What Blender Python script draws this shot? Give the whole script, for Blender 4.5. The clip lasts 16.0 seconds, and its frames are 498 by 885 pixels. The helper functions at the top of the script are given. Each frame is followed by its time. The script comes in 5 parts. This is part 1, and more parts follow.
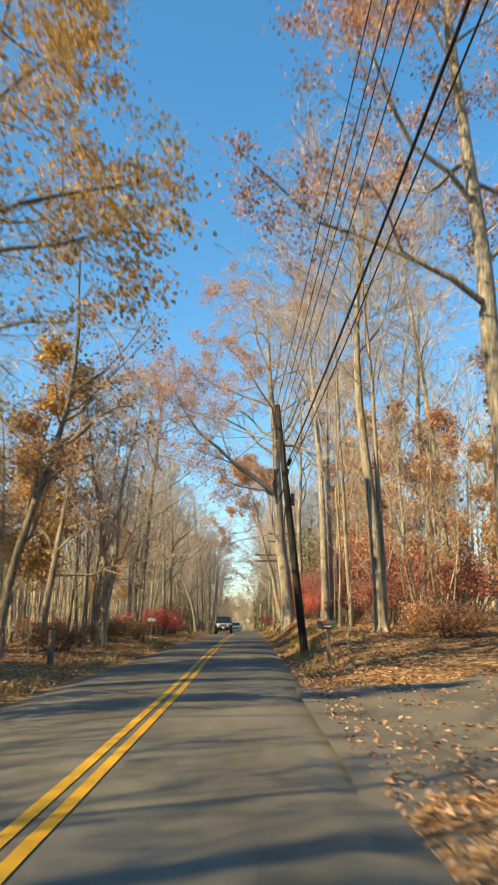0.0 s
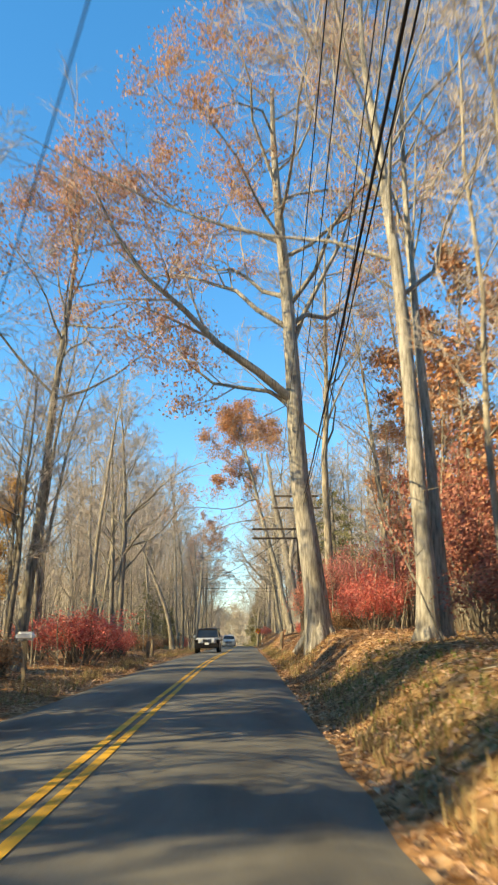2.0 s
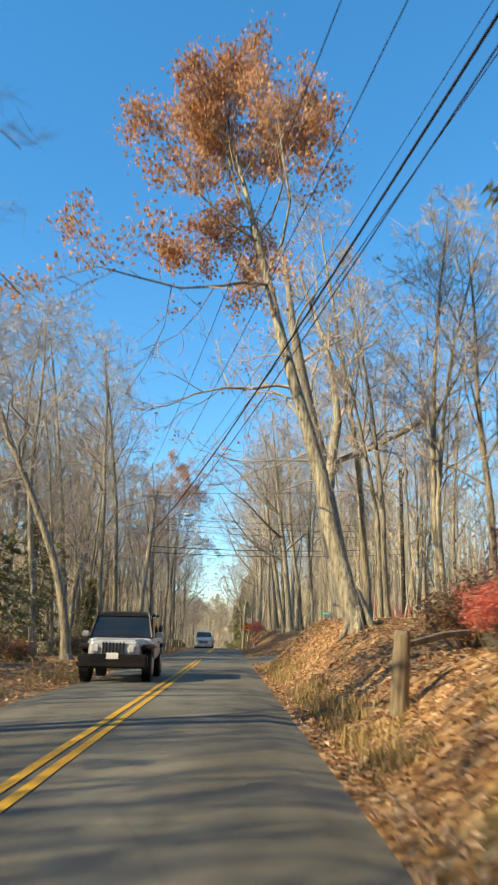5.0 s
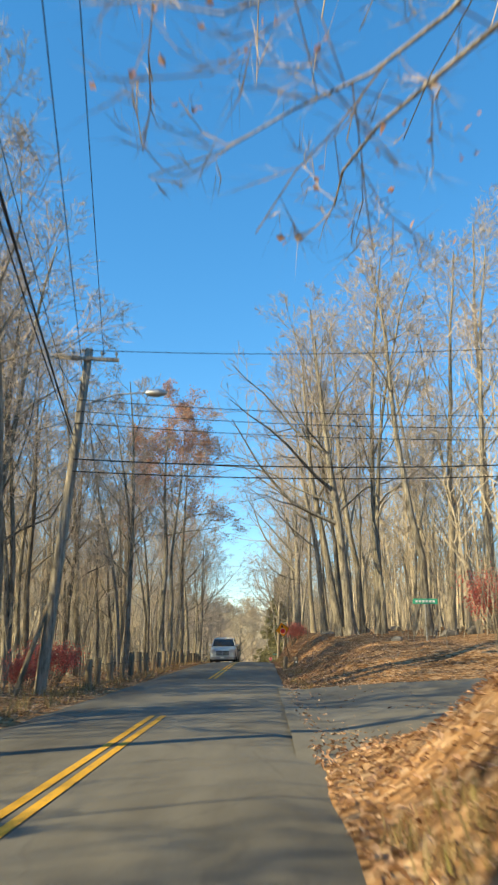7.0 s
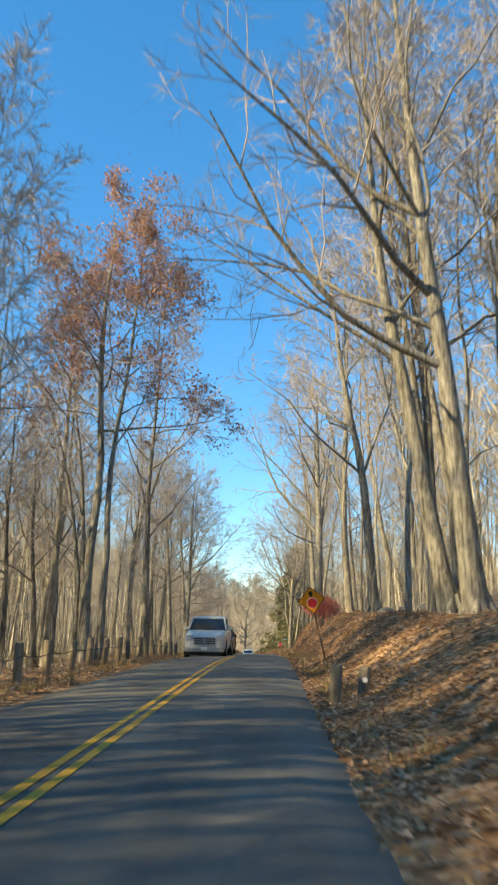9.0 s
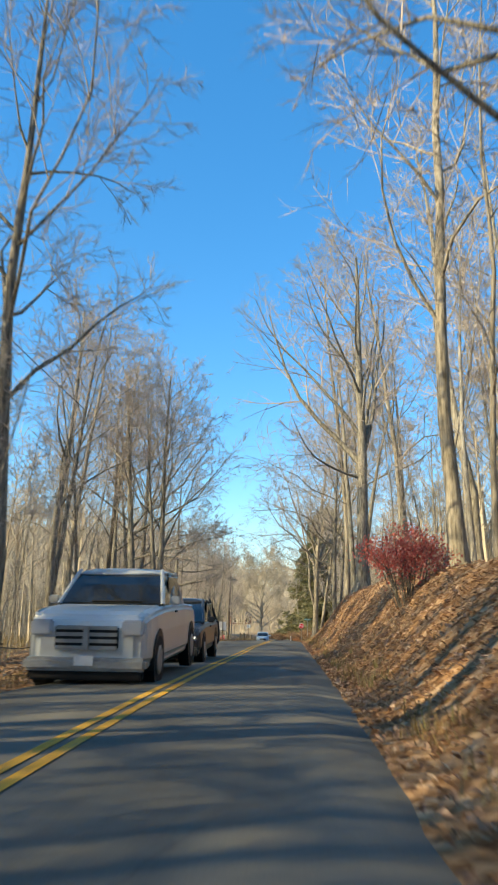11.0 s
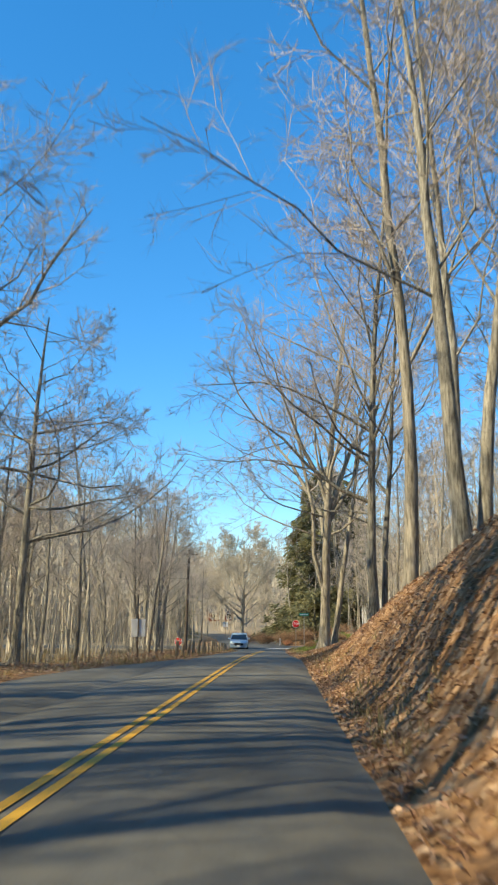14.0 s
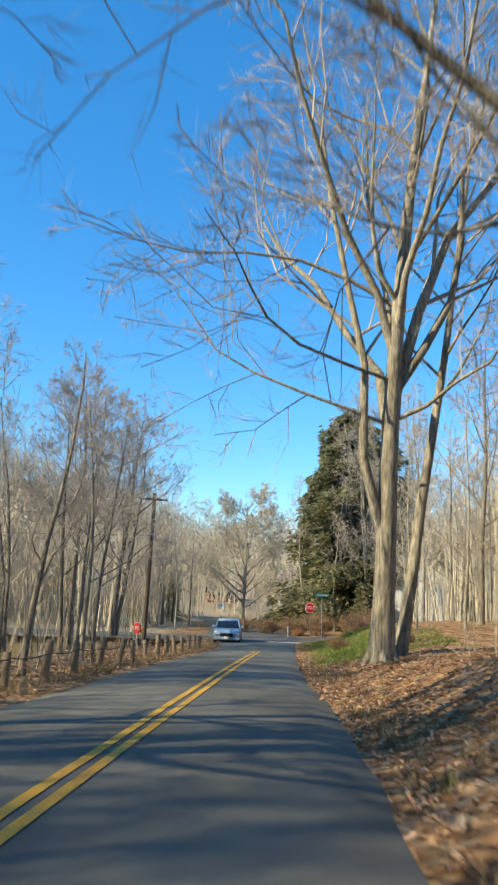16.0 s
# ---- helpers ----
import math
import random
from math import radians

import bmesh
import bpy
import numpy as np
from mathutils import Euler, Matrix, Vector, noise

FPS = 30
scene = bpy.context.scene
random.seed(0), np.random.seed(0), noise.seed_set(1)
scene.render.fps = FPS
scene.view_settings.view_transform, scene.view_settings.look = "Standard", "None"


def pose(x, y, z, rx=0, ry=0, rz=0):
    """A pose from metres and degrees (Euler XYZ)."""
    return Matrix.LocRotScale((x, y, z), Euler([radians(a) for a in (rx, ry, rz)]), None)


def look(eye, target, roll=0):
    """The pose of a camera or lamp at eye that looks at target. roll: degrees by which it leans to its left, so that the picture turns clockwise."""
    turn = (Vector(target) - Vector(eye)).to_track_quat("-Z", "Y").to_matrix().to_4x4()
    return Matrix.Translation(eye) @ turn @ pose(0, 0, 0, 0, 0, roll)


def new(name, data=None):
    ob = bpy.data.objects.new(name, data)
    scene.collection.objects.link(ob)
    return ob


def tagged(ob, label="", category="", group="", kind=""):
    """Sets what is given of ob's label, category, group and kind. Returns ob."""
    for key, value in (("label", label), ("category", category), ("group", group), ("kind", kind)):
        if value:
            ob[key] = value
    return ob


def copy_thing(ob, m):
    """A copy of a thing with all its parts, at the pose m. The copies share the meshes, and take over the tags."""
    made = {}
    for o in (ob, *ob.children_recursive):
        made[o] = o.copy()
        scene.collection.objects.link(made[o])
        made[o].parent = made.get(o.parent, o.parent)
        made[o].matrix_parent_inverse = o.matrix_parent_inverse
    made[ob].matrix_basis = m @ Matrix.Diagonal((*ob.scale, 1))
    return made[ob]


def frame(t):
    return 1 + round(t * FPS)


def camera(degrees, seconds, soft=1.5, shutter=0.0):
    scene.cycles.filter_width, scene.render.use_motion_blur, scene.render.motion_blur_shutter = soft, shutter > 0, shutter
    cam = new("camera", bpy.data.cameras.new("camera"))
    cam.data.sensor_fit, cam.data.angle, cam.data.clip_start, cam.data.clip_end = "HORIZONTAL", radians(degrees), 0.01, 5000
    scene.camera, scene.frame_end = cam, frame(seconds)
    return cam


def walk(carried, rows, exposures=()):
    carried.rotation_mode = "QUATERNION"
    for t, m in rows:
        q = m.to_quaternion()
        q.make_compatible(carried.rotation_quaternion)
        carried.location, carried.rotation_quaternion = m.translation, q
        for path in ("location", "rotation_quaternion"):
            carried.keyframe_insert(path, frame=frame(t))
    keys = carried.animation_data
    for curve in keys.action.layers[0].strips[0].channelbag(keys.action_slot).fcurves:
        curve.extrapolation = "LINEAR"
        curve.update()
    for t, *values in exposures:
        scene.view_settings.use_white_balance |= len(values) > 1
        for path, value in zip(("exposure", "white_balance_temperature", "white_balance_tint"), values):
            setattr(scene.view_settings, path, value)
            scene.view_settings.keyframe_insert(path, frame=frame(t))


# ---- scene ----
cam = camera(36.0, 16.0, soft=2.2, shutter=0.3)
PATH = [
    (0, (1.575, 0.368, 1.301), (1.570, 2.317, 1.751), 0.1),
    (0.5, (1.593, 6.749, 1.268), (1.601, 8.700, 1.708), -0.1),
    (1, (1.656, 13.021, 1.320), (1.648, 14.966, 1.785), -0.2),
    (1.5, (1.541, 19.010, 1.319), (1.526, 20.950, 1.806), 0.5),
    (2, (1.618, 25.054, 1.311), (1.627, 26.996, 1.790), -0.5),
    (2.5, (1.500, 31.198, 1.317), (1.521, 33.142, 1.787), -0.1),
    (3, (1.455, 37.511, 1.305), (1.478, 39.453, 1.781), 0.7),
    (3.5, (1.402, 43.764, 1.333), (1.438, 45.709, 1.797), 1.2),
    (4, (1.376, 50.021, 1.287), (1.415, 51.967, 1.748), 1.3),
    (6.5, (2.033, 81.352, 1.114), (2.033, 83.287, 1.604), -0.0),
    (7, (2.035, 87.584, 1.054), (1.998, 89.519, 1.539), -0.2),
    (7.5, (2.096, 93.825, 0.979), (2.053, 95.761, 1.457), 0.3),
    (8, (2.087, 100.020, 0.898), (2.048, 101.960, 1.365), -0.5),
    (8.5, (2.003, 106.220, 0.837), (1.950, 108.162, 1.292), 0.1),
    (9, (1.947, 112.516, 0.787), (1.880, 114.461, 1.231), 0.9),
    (9.5, (1.797, 119.019, 0.776), (1.697, 120.967, 1.199), 1.0),
    (10, (1.823, 125.285, 0.613), (1.697, 127.239, 0.998), 1.5),
    (12.5, (1.955, 156.569, -0.121), (1.863, 158.507, 0.281), -0.4),
    (13, (1.851, 162.780, -0.396), (1.755, 164.722, -0.013), 0.2),
    (13.5, (1.694, 168.897, -0.620), (1.605, 170.843, -0.246), 0.0),
    (14, (1.805, 174.959, -0.823), (1.720, 176.902, -0.442), 0.4),
    (14.5, (1.804, 181.098, -1.020), (1.724, 183.041, -0.636), 1.5),
    (15, (1.725, 187.338, -1.258), (1.638, 189.284, -0.887), 1.8),
    (15.5, (1.758, 193.463, -1.501), (1.655, 195.412, -1.147), 2.7),
    (16, (1.847, 199.453, -1.800), (1.726, 201.404, -1.461), 2.1),
]
walk(cam, [(t, look(eye, target, roll)) for t, eye, target, roll in PATH], exposures=((0, 0.9, 11000, 6), (0.5, 0.94, 9400, 4), (2, 1.0, 9400, 4), (4, 0.84, 9000, 4), (7, 0.8, 8900, 3), (10, 0.89, 8500, 3), (12.5, 0.72, 7700, 2), (16, 0.68, 7300, 2)))

# ---- light ----
SUN_AZ, SUN_EL = radians(241), radians(31)  # clockwise from +y, above the horizon
world = bpy.data.worlds.new("sky")
scene.world = world
world.use_nodes = True
wn = world.node_tree
sky = wn.nodes.new("ShaderNodeTexSky")
sky.sky_type = "NISHITA"
sky.sun_disc = False
sky.sun_elevation, sky.sun_rotation = SUN_EL, SUN_AZ
sky.air_density, sky.dust_density, sky.ozone_density, sky.altitude = 1.0, 0.0, 3.0, 200
wn.nodes["Background"].inputs[1].default_value = 0.215
even = wn.nodes.new("ShaderNodeGamma")  # evens out the bright rim of the sky
even.inputs["Gamma"].default_value = 0.72
wn.links.new(sky.outputs[0], even.inputs["Color"])
tint = wn.nodes.new("ShaderNodeMix")
tint.data_type, tint.blend_type = "RGBA", "MULTIPLY"
tint.inputs[0].default_value, tint.inputs[7].default_value = 1.0, (0.79, 0.98, 1.27, 1)
wn.links.new(even.outputs[0], tint.inputs[6])
vivid = wn.nodes.new("ShaderNodeHueSaturation")
vivid.inputs["Saturation"].default_value = 1.28
wn.links.new(tint.outputs[2], vivid.inputs["Color"])
wn.links.new(vivid.outputs[0], wn.nodes["Background"].inputs[0])
sun_data = bpy.data.lights.new("sun", "SUN")
sun_data.energy, sun_data.angle, sun_data.color = 5.0, radians(0.55), (1.0, 0.885, 0.68)
sun = new("sun", sun_data)
sun.matrix_world = look(
    (60 * math.sin(SUN_AZ) * math.cos(SUN_EL), 60 * math.cos(SUN_AZ) * math.cos(SUN_EL), 60 * math.sin(SUN_EL)), (0, 0, 0))


# ---- materials ----
def material(name, rough=0.8, metal=0.0, spec=0.3):
    m = bpy.data.materials.new(name)
    m.use_nodes = True
    b = m.node_tree.nodes["Principled BSDF"]
    b.inputs["Roughness"].default_value, b.inputs["Metallic"].default_value = rough, metal
    b.inputs["Specular IOR Level"].default_value = spec
    return m, m.node_tree, b


def node(tree, kind, **values):
    n = tree.nodes.new(kind)
    for key, value in values.items():
        n.inputs[key].default_value = value
    return n


def ramp(tree, fac, *stops):
    n = tree.nodes.new("ShaderNodeValToRGB")
    while len(n.color_ramp.elements) < len(stops):
        n.color_ramp.elements.new(0.5)
    for e, (p, c) in zip(n.color_ramp.elements, stops):
        e.position, e.color = p, (*c, 1)
    tree.links.new(fac, n.inputs[0])
    return n.outputs[0]


def mix(tree, kind, fac, a, b):
    n = tree.nodes.new("ShaderNodeMix")
    n.data_type, n.blend_type = "RGBA", kind
    for socket, value in ((n.inputs[0], fac), (n.inputs[6], a), (n.inputs[7], b)):
        if isinstance(value, (int, float)):
            socket.default_value = value
        elif isinstance(value, tuple):
            socket.default_value = (*value, 1)
        else:
            tree.links.new(value, socket)
    return n.outputs[2]


def coords(tree, scale=(1, 1, 1), space="Object"):
    c = tree.nodes.new("ShaderNodeTexCoord")
    n = node(tree, "ShaderNodeMapping", Scale=scale)
    if space == "World":
        tree.links.new(tree.nodes.new("ShaderNodeNewGeometry").outputs["Position"], n.inputs[0])
    else:
        tree.links.new(c.outputs[space], n.inputs[0])
    return n.outputs[0]


def noise_tex(tree, vector, scale, detail=4.0, rough=0.6):
    n = node(tree, "ShaderNodeTexNoise", Scale=scale, Detail=detail, Roughness=rough)
    tree.links.new(vector, n.inputs["Vector"])
    return n.outputs["Fac"]


def bumped(tree, shader, height, strength, distance=0.02):
    n = node(tree, "ShaderNodeBump", Strength=strength, Distance=distance)
    tree.links.new(height, n.inputs["Height"])
    tree.links.new(n.outputs[0], shader.inputs["Normal"])


def plain(name, colour, rough=0.6, metal=0.0, spec=0.3, grain=0.12, scale=6.0):
    """A painted, plastic or metal surface with a little grain and dirt."""
    m, t, b = material(name, rough, metal, spec)
    n = noise_tex(t, coords(t), scale, 6)
    dark = tuple(c * (1 - 2.5 * grain) for c in colour)
    t.links.new(ramp(t, n, (0.25, dark), (0.6, colour)), b.inputs["Base Color"])
    return m


def bark(name, low, high, stretch=0.12):
    m, t, b = material(name, 0.92, 0, 0.15)
    v = coords(t, (1, 1, stretch))
    ridges = noise_tex(t, v, 16, 6, 0.65)
    blotch = noise_tex(t, coords(t, (1, 1, 0.5)), 1.1, 3)
    colour = ramp(t, ridges, (0.36, low), (0.62, high))
    colour = mix(t, "MULTIPLY", 0.75, colour, ramp(t, blotch, (0.35, (0.62, 0.6, 0.56)), (0.62, (1, 1, 1))))
    info = t.nodes.new("ShaderNodeObjectInfo")
    colour = mix(t, "MULTIPLY", 0.8, colour, ramp(t, info.outputs["Random"], (0, (0.68, 0.67, 0.66)), (1, (1.0, 0.97, 0.9))))
    t.links.new(colour, b.inputs["Base Color"])
    bumped(t, b, ridges, 0.9, 0.03)
    return m


def foliage(name, *stops, rough=0.7, through_light=0.25):
    m, t, b = material(name, rough, 0, 0.2)
    g = t.nodes.new("ShaderNodeNewGeometry")
    colour = ramp(t, g.outputs["Random Per Island"], *stops)
    patch = noise_tex(t, coords(t, space="World"), 0.9, 2)
    colour = mix(t, "MULTIPLY", 0.7, colour, ramp(t, patch, (0.35, (0.6, 0.55, 0.5)), (0.65, (1, 1, 1))))
    t.links.new(colour, b.inputs["Base Color"])
    back = t.nodes.new("ShaderNodeBsdfTranslucent")
    t.links.new(colour, back.inputs[0])
    both = t.nodes.new("ShaderNodeMixShader")
    both.inputs[0].default_value = through_light
    t.links.new(b.outputs[0], both.inputs[1])
    t.links.new(back.outputs[0], both.inputs[2])
    t.links.new(both.outputs[0], t.nodes["Material Output"].inputs[0])
    return m


def ground_material():
    """Leaf litter over soil, with grass where the mesh carries grass and tan stubble where it carries meadow."""
    m, t, b = material("leaf_litter", 0.95, 0, 0.1)
    v = coords(t, space="World")
    cells = node(t, "ShaderNodeTexVoronoi", Scale=9.0)
    t.links.new(v, cells.inputs["Vector"])
    sep = t.nodes.new("ShaderNodeSeparateColor")
    t.links.new(cells.outputs["Color"], sep.inputs[0])
    leaf = ramp(t, sep.outputs[0], (0.0, (0.14, 0.07, 0.03)), (0.35, (0.29, 0.16, 0.078)), (0.7, (0.42, 0.25, 0.13)), (1.0, (0.55, 0.38, 0.23)))
    big = noise_tex(t, v, 0.55, 4)
    leaf = mix(t, "MULTIPLY", 0.8, leaf, ramp(t, big, (0.35, (0.5, 0.46, 0.42)), (0.62, (1, 1, 1))))
    fine = noise_tex(t, v, 30, 4)
    grass = ramp(t, fine, (0.35, (0.045, 0.075, 0.015)), (0.55, (0.13, 0.17, 0.035)), (0.75, (0.27, 0.24, 0.08)))
    stubble = ramp(t, noise_tex(t, v, 3.5, 6), (0.3, (0.25, 0.195, 0.125)), (0.7, (0.5, 0.4, 0.27)))
    for name, cover in (("meadow", stubble), ("grass", grass)):
        a = t.nodes.new("ShaderNodeAttribute")
        a.attribute_name = name
        leaf = mix(t, "MIX", a.outputs["Fac"], leaf, cover)
    t.links.new(leaf, b.inputs["Base Color"])
    bumped(t, b, cells.outputs["Distance"], 1.0, 0.05)
    return m


def asphalt(name, low, high):
    m, t, b = material(name, 0.86, 0, 0.3)
    v = coords(t, space="World")
    grit = noise_tex(t, v, 90, 3, 0.7)
    patch = noise_tex(t, coords(t, (1, 0.25, 1), "World"), 0.8, 5)
    colour = ramp(t, patch, (0.3, low), (0.7, high))
    colour = mix(t, "MULTIPLY", 0.6, colour, ramp(t, grit, (0.3, (0.55, 0.55, 0.55)), (0.7, (1, 1, 1))))
    crack = node(t, "ShaderNodeTexVoronoi", Scale=0.5)
    crack.feature = "DISTANCE_TO_EDGE"
    warp = mix(t, "ADD", 0.25, v, noise_tex(t, v, 2.5, 4))
    t.links.new(warp, crack.inputs["Vector"])
    colour = mix(t, "MULTIPLY", 0.22, colour, ramp(t, crack.outputs["Distance"], (0.0, (0.35, 0.35, 0.35)), (0.014, (1, 1, 1))))
    t.links.new(colour, b.inputs["Base Color"])
    bumped(t, b, grit, 0.35, 0.01)
    return m


def road_paint(name, colour, under):
    m, t, b = material(name, 0.7, 0, 0.3)
    v = coords(t, space="World")
    wear = noise_tex(t, v, 14, 7, 0.72)
    long_wear = noise_tex(t, coords(t, (1, 0.3, 1), "World"), 1.2, 3)
    colour = mix(t, "MIX", ramp(t, wear, (0.54, (0, 0, 0)), (0.7, (1, 1, 1))), colour, under)
    colour = mix(t, "MULTIPLY", 0.7, colour, ramp(t, long_wear, (0.35, (0.62, 0.6, 0.55)), (0.6, (1, 1, 1))))
    t.links.new(colour, b.inputs["Base Color"])
    return m


def glass_dark(name):
    m, t, b = material(name, 0.05, 0, 0.6)
    b.inputs["Base Color"].default_value = (0.015, 0.018, 0.02, 1)
    return m


BARK_GREY = bark("bark_grey", (0.12, 0.11, 0.093), (0.44, 0.415, 0.355))
BARK_TAN = bark("bark_tan", (0.17, 0.152, 0.12), (0.51, 0.465, 0.385))
BARK_DARK = bark("bark_dark", (0.092, 0.084, 0.072), (0.34, 0.305, 0.255))
BARK_PALE = bark("bark_pale", (0.2, 0.188, 0.165), (0.5, 0.48, 0.43))
TWIGS = plain("twig_bark", (0.42, 0.36, 0.31), 0.9, 0, 0.15, 0.2, 2.0)
TWIGS_WOODS = plain("twig_bark_pale", (0.48, 0.415, 0.355), 0.9, 0, 0.15, 0.2, 2.0)
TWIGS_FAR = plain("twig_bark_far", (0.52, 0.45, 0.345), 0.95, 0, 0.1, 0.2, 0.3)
LEAF_RUSSET = foliage("oak_leaf_russet", (0, (0.4, 0.2, 0.14)), (0.4, (0.56, 0.31, 0.21)), (0.75, (0.66, 0.42, 0.3)), (1, (0.52, 0.31, 0.26)), through_light=0.35)
LEAF_ORANGE = foliage("oak_leaf_orange", (0, (0.46, 0.22, 0.12)), (0.5, (0.65, 0.35, 0.19)), (1, (0.74, 0.48, 0.31)), through_light=0.35)
LEAF_GOLD = foliage("beech_leaf_gold", (0, (0.46, 0.25, 0.07)), (0.5, (0.66, 0.4, 0.13)), (1, (0.74, 0.54, 0.23)), through_light=0.35)
LEAF_BROWN = foliage("oak_leaf_brown", (0, (0.22, 0.13, 0.08)), (0.5, (0.36, 0.22, 0.13)), (1, (0.46, 0.31, 0.19)))
LEAF_RED = foliage("burning_bush_leaf", (0, (0.56, 0.11, 0.1)), (0.5, (0.76, 0.21, 0.175)), (1, (0.82, 0.38, 0.31)), through_light=0.35)
LEAF_DUSK = foliage("maple_leaf_dusky_red", (0, (0.42, 0.115, 0.12)), (0.5, (0.6, 0.205, 0.195)), (1, (0.67, 0.35, 0.31)), through_light=0.35)
LEAF_MAROON = foliage("maple_leaf_maroon", (0, (0.28, 0.1, 0.085)), (0.5, (0.46, 0.18, 0.145)), (1, (0.57, 0.3, 0.22)), through_light=0.3)
NEEDLES = foliage("hemlock_needle", (0, (0.14, 0.145, 0.075)), (0.6, (0.27, 0.265, 0.14)), (1, (0.38, 0.35, 0.2)), through_light=0.45)
LITTER_LEAF = foliage("fallen_leaf", (0, (0.23, 0.125, 0.075)), (0.4, (0.41, 0.25, 0.16)), (0.8, (0.53, 0.355, 0.235)), (1, (0.64, 0.48, 0.34)), through_light=0.05)
DRY_GRASS = foliage("dry_grass_blade", (0, (0.2, 0.14, 0.065)), (0.5, (0.38, 0.28, 0.14)), (0.8, (0.46, 0.36, 0.2)), (1, (0.2, 0.22, 0.07)), through_light=0.15)
GREEN_GRASS = foliage("lawn_blade", (0, (0.07, 0.11, 0.02)), (0.6, (0.17, 0.23, 0.05)), (1, (0.3, 0.3, 0.1)), through_light=0.15)
GROUND = ground_material()
ASPHALT = asphalt("old_asphalt", (0.096, 0.09, 0.073), (0.205, 0.195, 0.16))
GRAVEL = asphalt("worn_gravel", (0.1, 0.092, 0.075), (0.21, 0.19, 0.155))
YELLOW = road_paint("yellow_road_paint", (0.66, 0.36, 0.035), (0.11, 0.1, 0.085))
WHITE_LINE = road_paint("white_road_paint", (0.7, 0.7, 0.66), (0.1, 0.1, 0.095))
# creosote tone darkened further: the shade on the leaning pole is in the colour
POLE_WOOD = bark("creosoted_pole_shaded", (0.02, 0.019, 0.018), (0.056, 0.051, 0.047), 0.04)
POLE_GREY = bark("weathered_pole", (0.065, 0.054, 0.046), (0.19, 0.155, 0.128), 0.04)
POST_WOOD = bark("weathered_post", (0.16, 0.13, 0.095), (0.4, 0.33, 0.245), 0.08)
CABLE = plain("cable_sheath", (0.022, 0.022, 0.024), 0.6)
STEEL = plain("galvanised_steel", (0.42, 0.43, 0.43), 0.45, 0.7, 0.5)
RUST_STEEL = plain("rusty_steel", (0.13, 0.085, 0.055), 0.8, 0.3)
SIGN_ORANGE = plain("sign_amber", (0.9, 0.31, 0.008), 0.45, 0, 0.4, 0.1)
SIGN_RED = plain("sign_red", (0.62, 0.025, 0.025), 0.45, 0, 0.4, 0.08)
SIGN_BLACK = plain("sign_black", (0.015, 0.013, 0.012), 0.5)
SIGN_WHITE = plain("sign_white", (0.8, 0.8, 0.78), 0.5, 0, 0.4, 0.05)
SIGN_GREEN = plain("sign_green", (0.03, 0.4, 0.25), 0.45, 0, 0.4, 0.06)
SIGN_BACK = plain("sign_back", (0.75, 0.75, 0.73), 0.55, 0.05, 0.4, 0.06)
CERAMIC = plain("insulator_ceramic", (0.3, 0.31, 0.3), 0.3)
TIN = plain("mailbox_tin", (0.1, 0.11, 0.09), 0.5, 0.2)
FLAG_RED = plain("flag_red", (0.7, 0.035, 0.03), 0.5)
ROCK = plain("mossy_rock", (0.22, 0.205, 0.18), 0.95, 0, 0.2, 0.25, 3.0)
TYRE = plain("tyre_rubber", (0.02, 0.02, 0.021), 0.85)
GLASS = glass_dark("window_glass")
LAMP_GLASS = plain("headlight_glass", (0.5, 0.52, 0.55), 0.12, 0, 0.6, 0.03)
LAMP_LIT = plain("running_light", (0.8, 0.82, 0.85), 0.2, 0, 0.5, 0.03)
LAMP_LIT.node_tree.nodes["Principled BSDF"].inputs["Emission Color"].default_value = (1.0, 0.97, 0.9, 1)
LAMP_LIT.node_tree.nodes["Principled BSDF"].inputs["Emission Strength"].default_value = 1.3
SIDING = plain("white_siding", (0.55, 0.55, 0.53), 0.7, 0, 0.3, 0.05, 1.0)
SHINGLE = plain("roof_shingle", (0.14, 0.13, 0.125), 0.9, 0, 0.2, 0.2, 3.0)
BARN_RED = plain("rust_red_board", (0.2, 0.085, 0.055), 0.8, 0, 0.2, 0.15, 2.0)


# ---- lie of the land ----
def smooth(a, b, v):
    s = min(1.0, max(0.0, (v - a) / (b - a)))
    return s * s * (3 - 2 * s)


def between(table, y):
    return float(np.interp(y, *zip(*table)))


ROAD_L, ROAD_R = -2.5, 2.85
BANK_H = [(-60, 0.3), (0, 0.2), (8, 0.1), (18, 0.2), (22, 0.5), (26, 0.8), (30, 0.8), (42, 1.1), (52, 1.3), (66, 1.15), (76, 1.0), (84, 1.7), (95, 1.9), (98.5, 0.12),
          (111, 0.12), (116, 1.1), (131, 1.5), (140, 1.75), (150, 2.1), (168, 2.9), (188, 3.3), (198, 2.4), (208, 1.0), (219, 0.5), (226, 1.0), (245, 1.8), (254, 0.7), (268, 0.3), (330, 0)]
BANK_W = [(-60, 4), (16, 3.5), (22, 1.3), (32, 1.5), (40, 2.6), (48, 1.9), (60, 2.1), (90, 2.4), (122, 4.0), (131, 3.2), (160, 3.0), (190, 3.0), (208, 2.6), (219, 3), (226, 5), (250, 5.5)]
LEFT_H = [(-60, 0.15), (60, 0.2), (80, 0.25), (105, 0.15), (118, -0.45), (160, -0.9), (170, -0.15), (206, -0.2), (214, -0.6), (240, -0.8), (300, 0)]


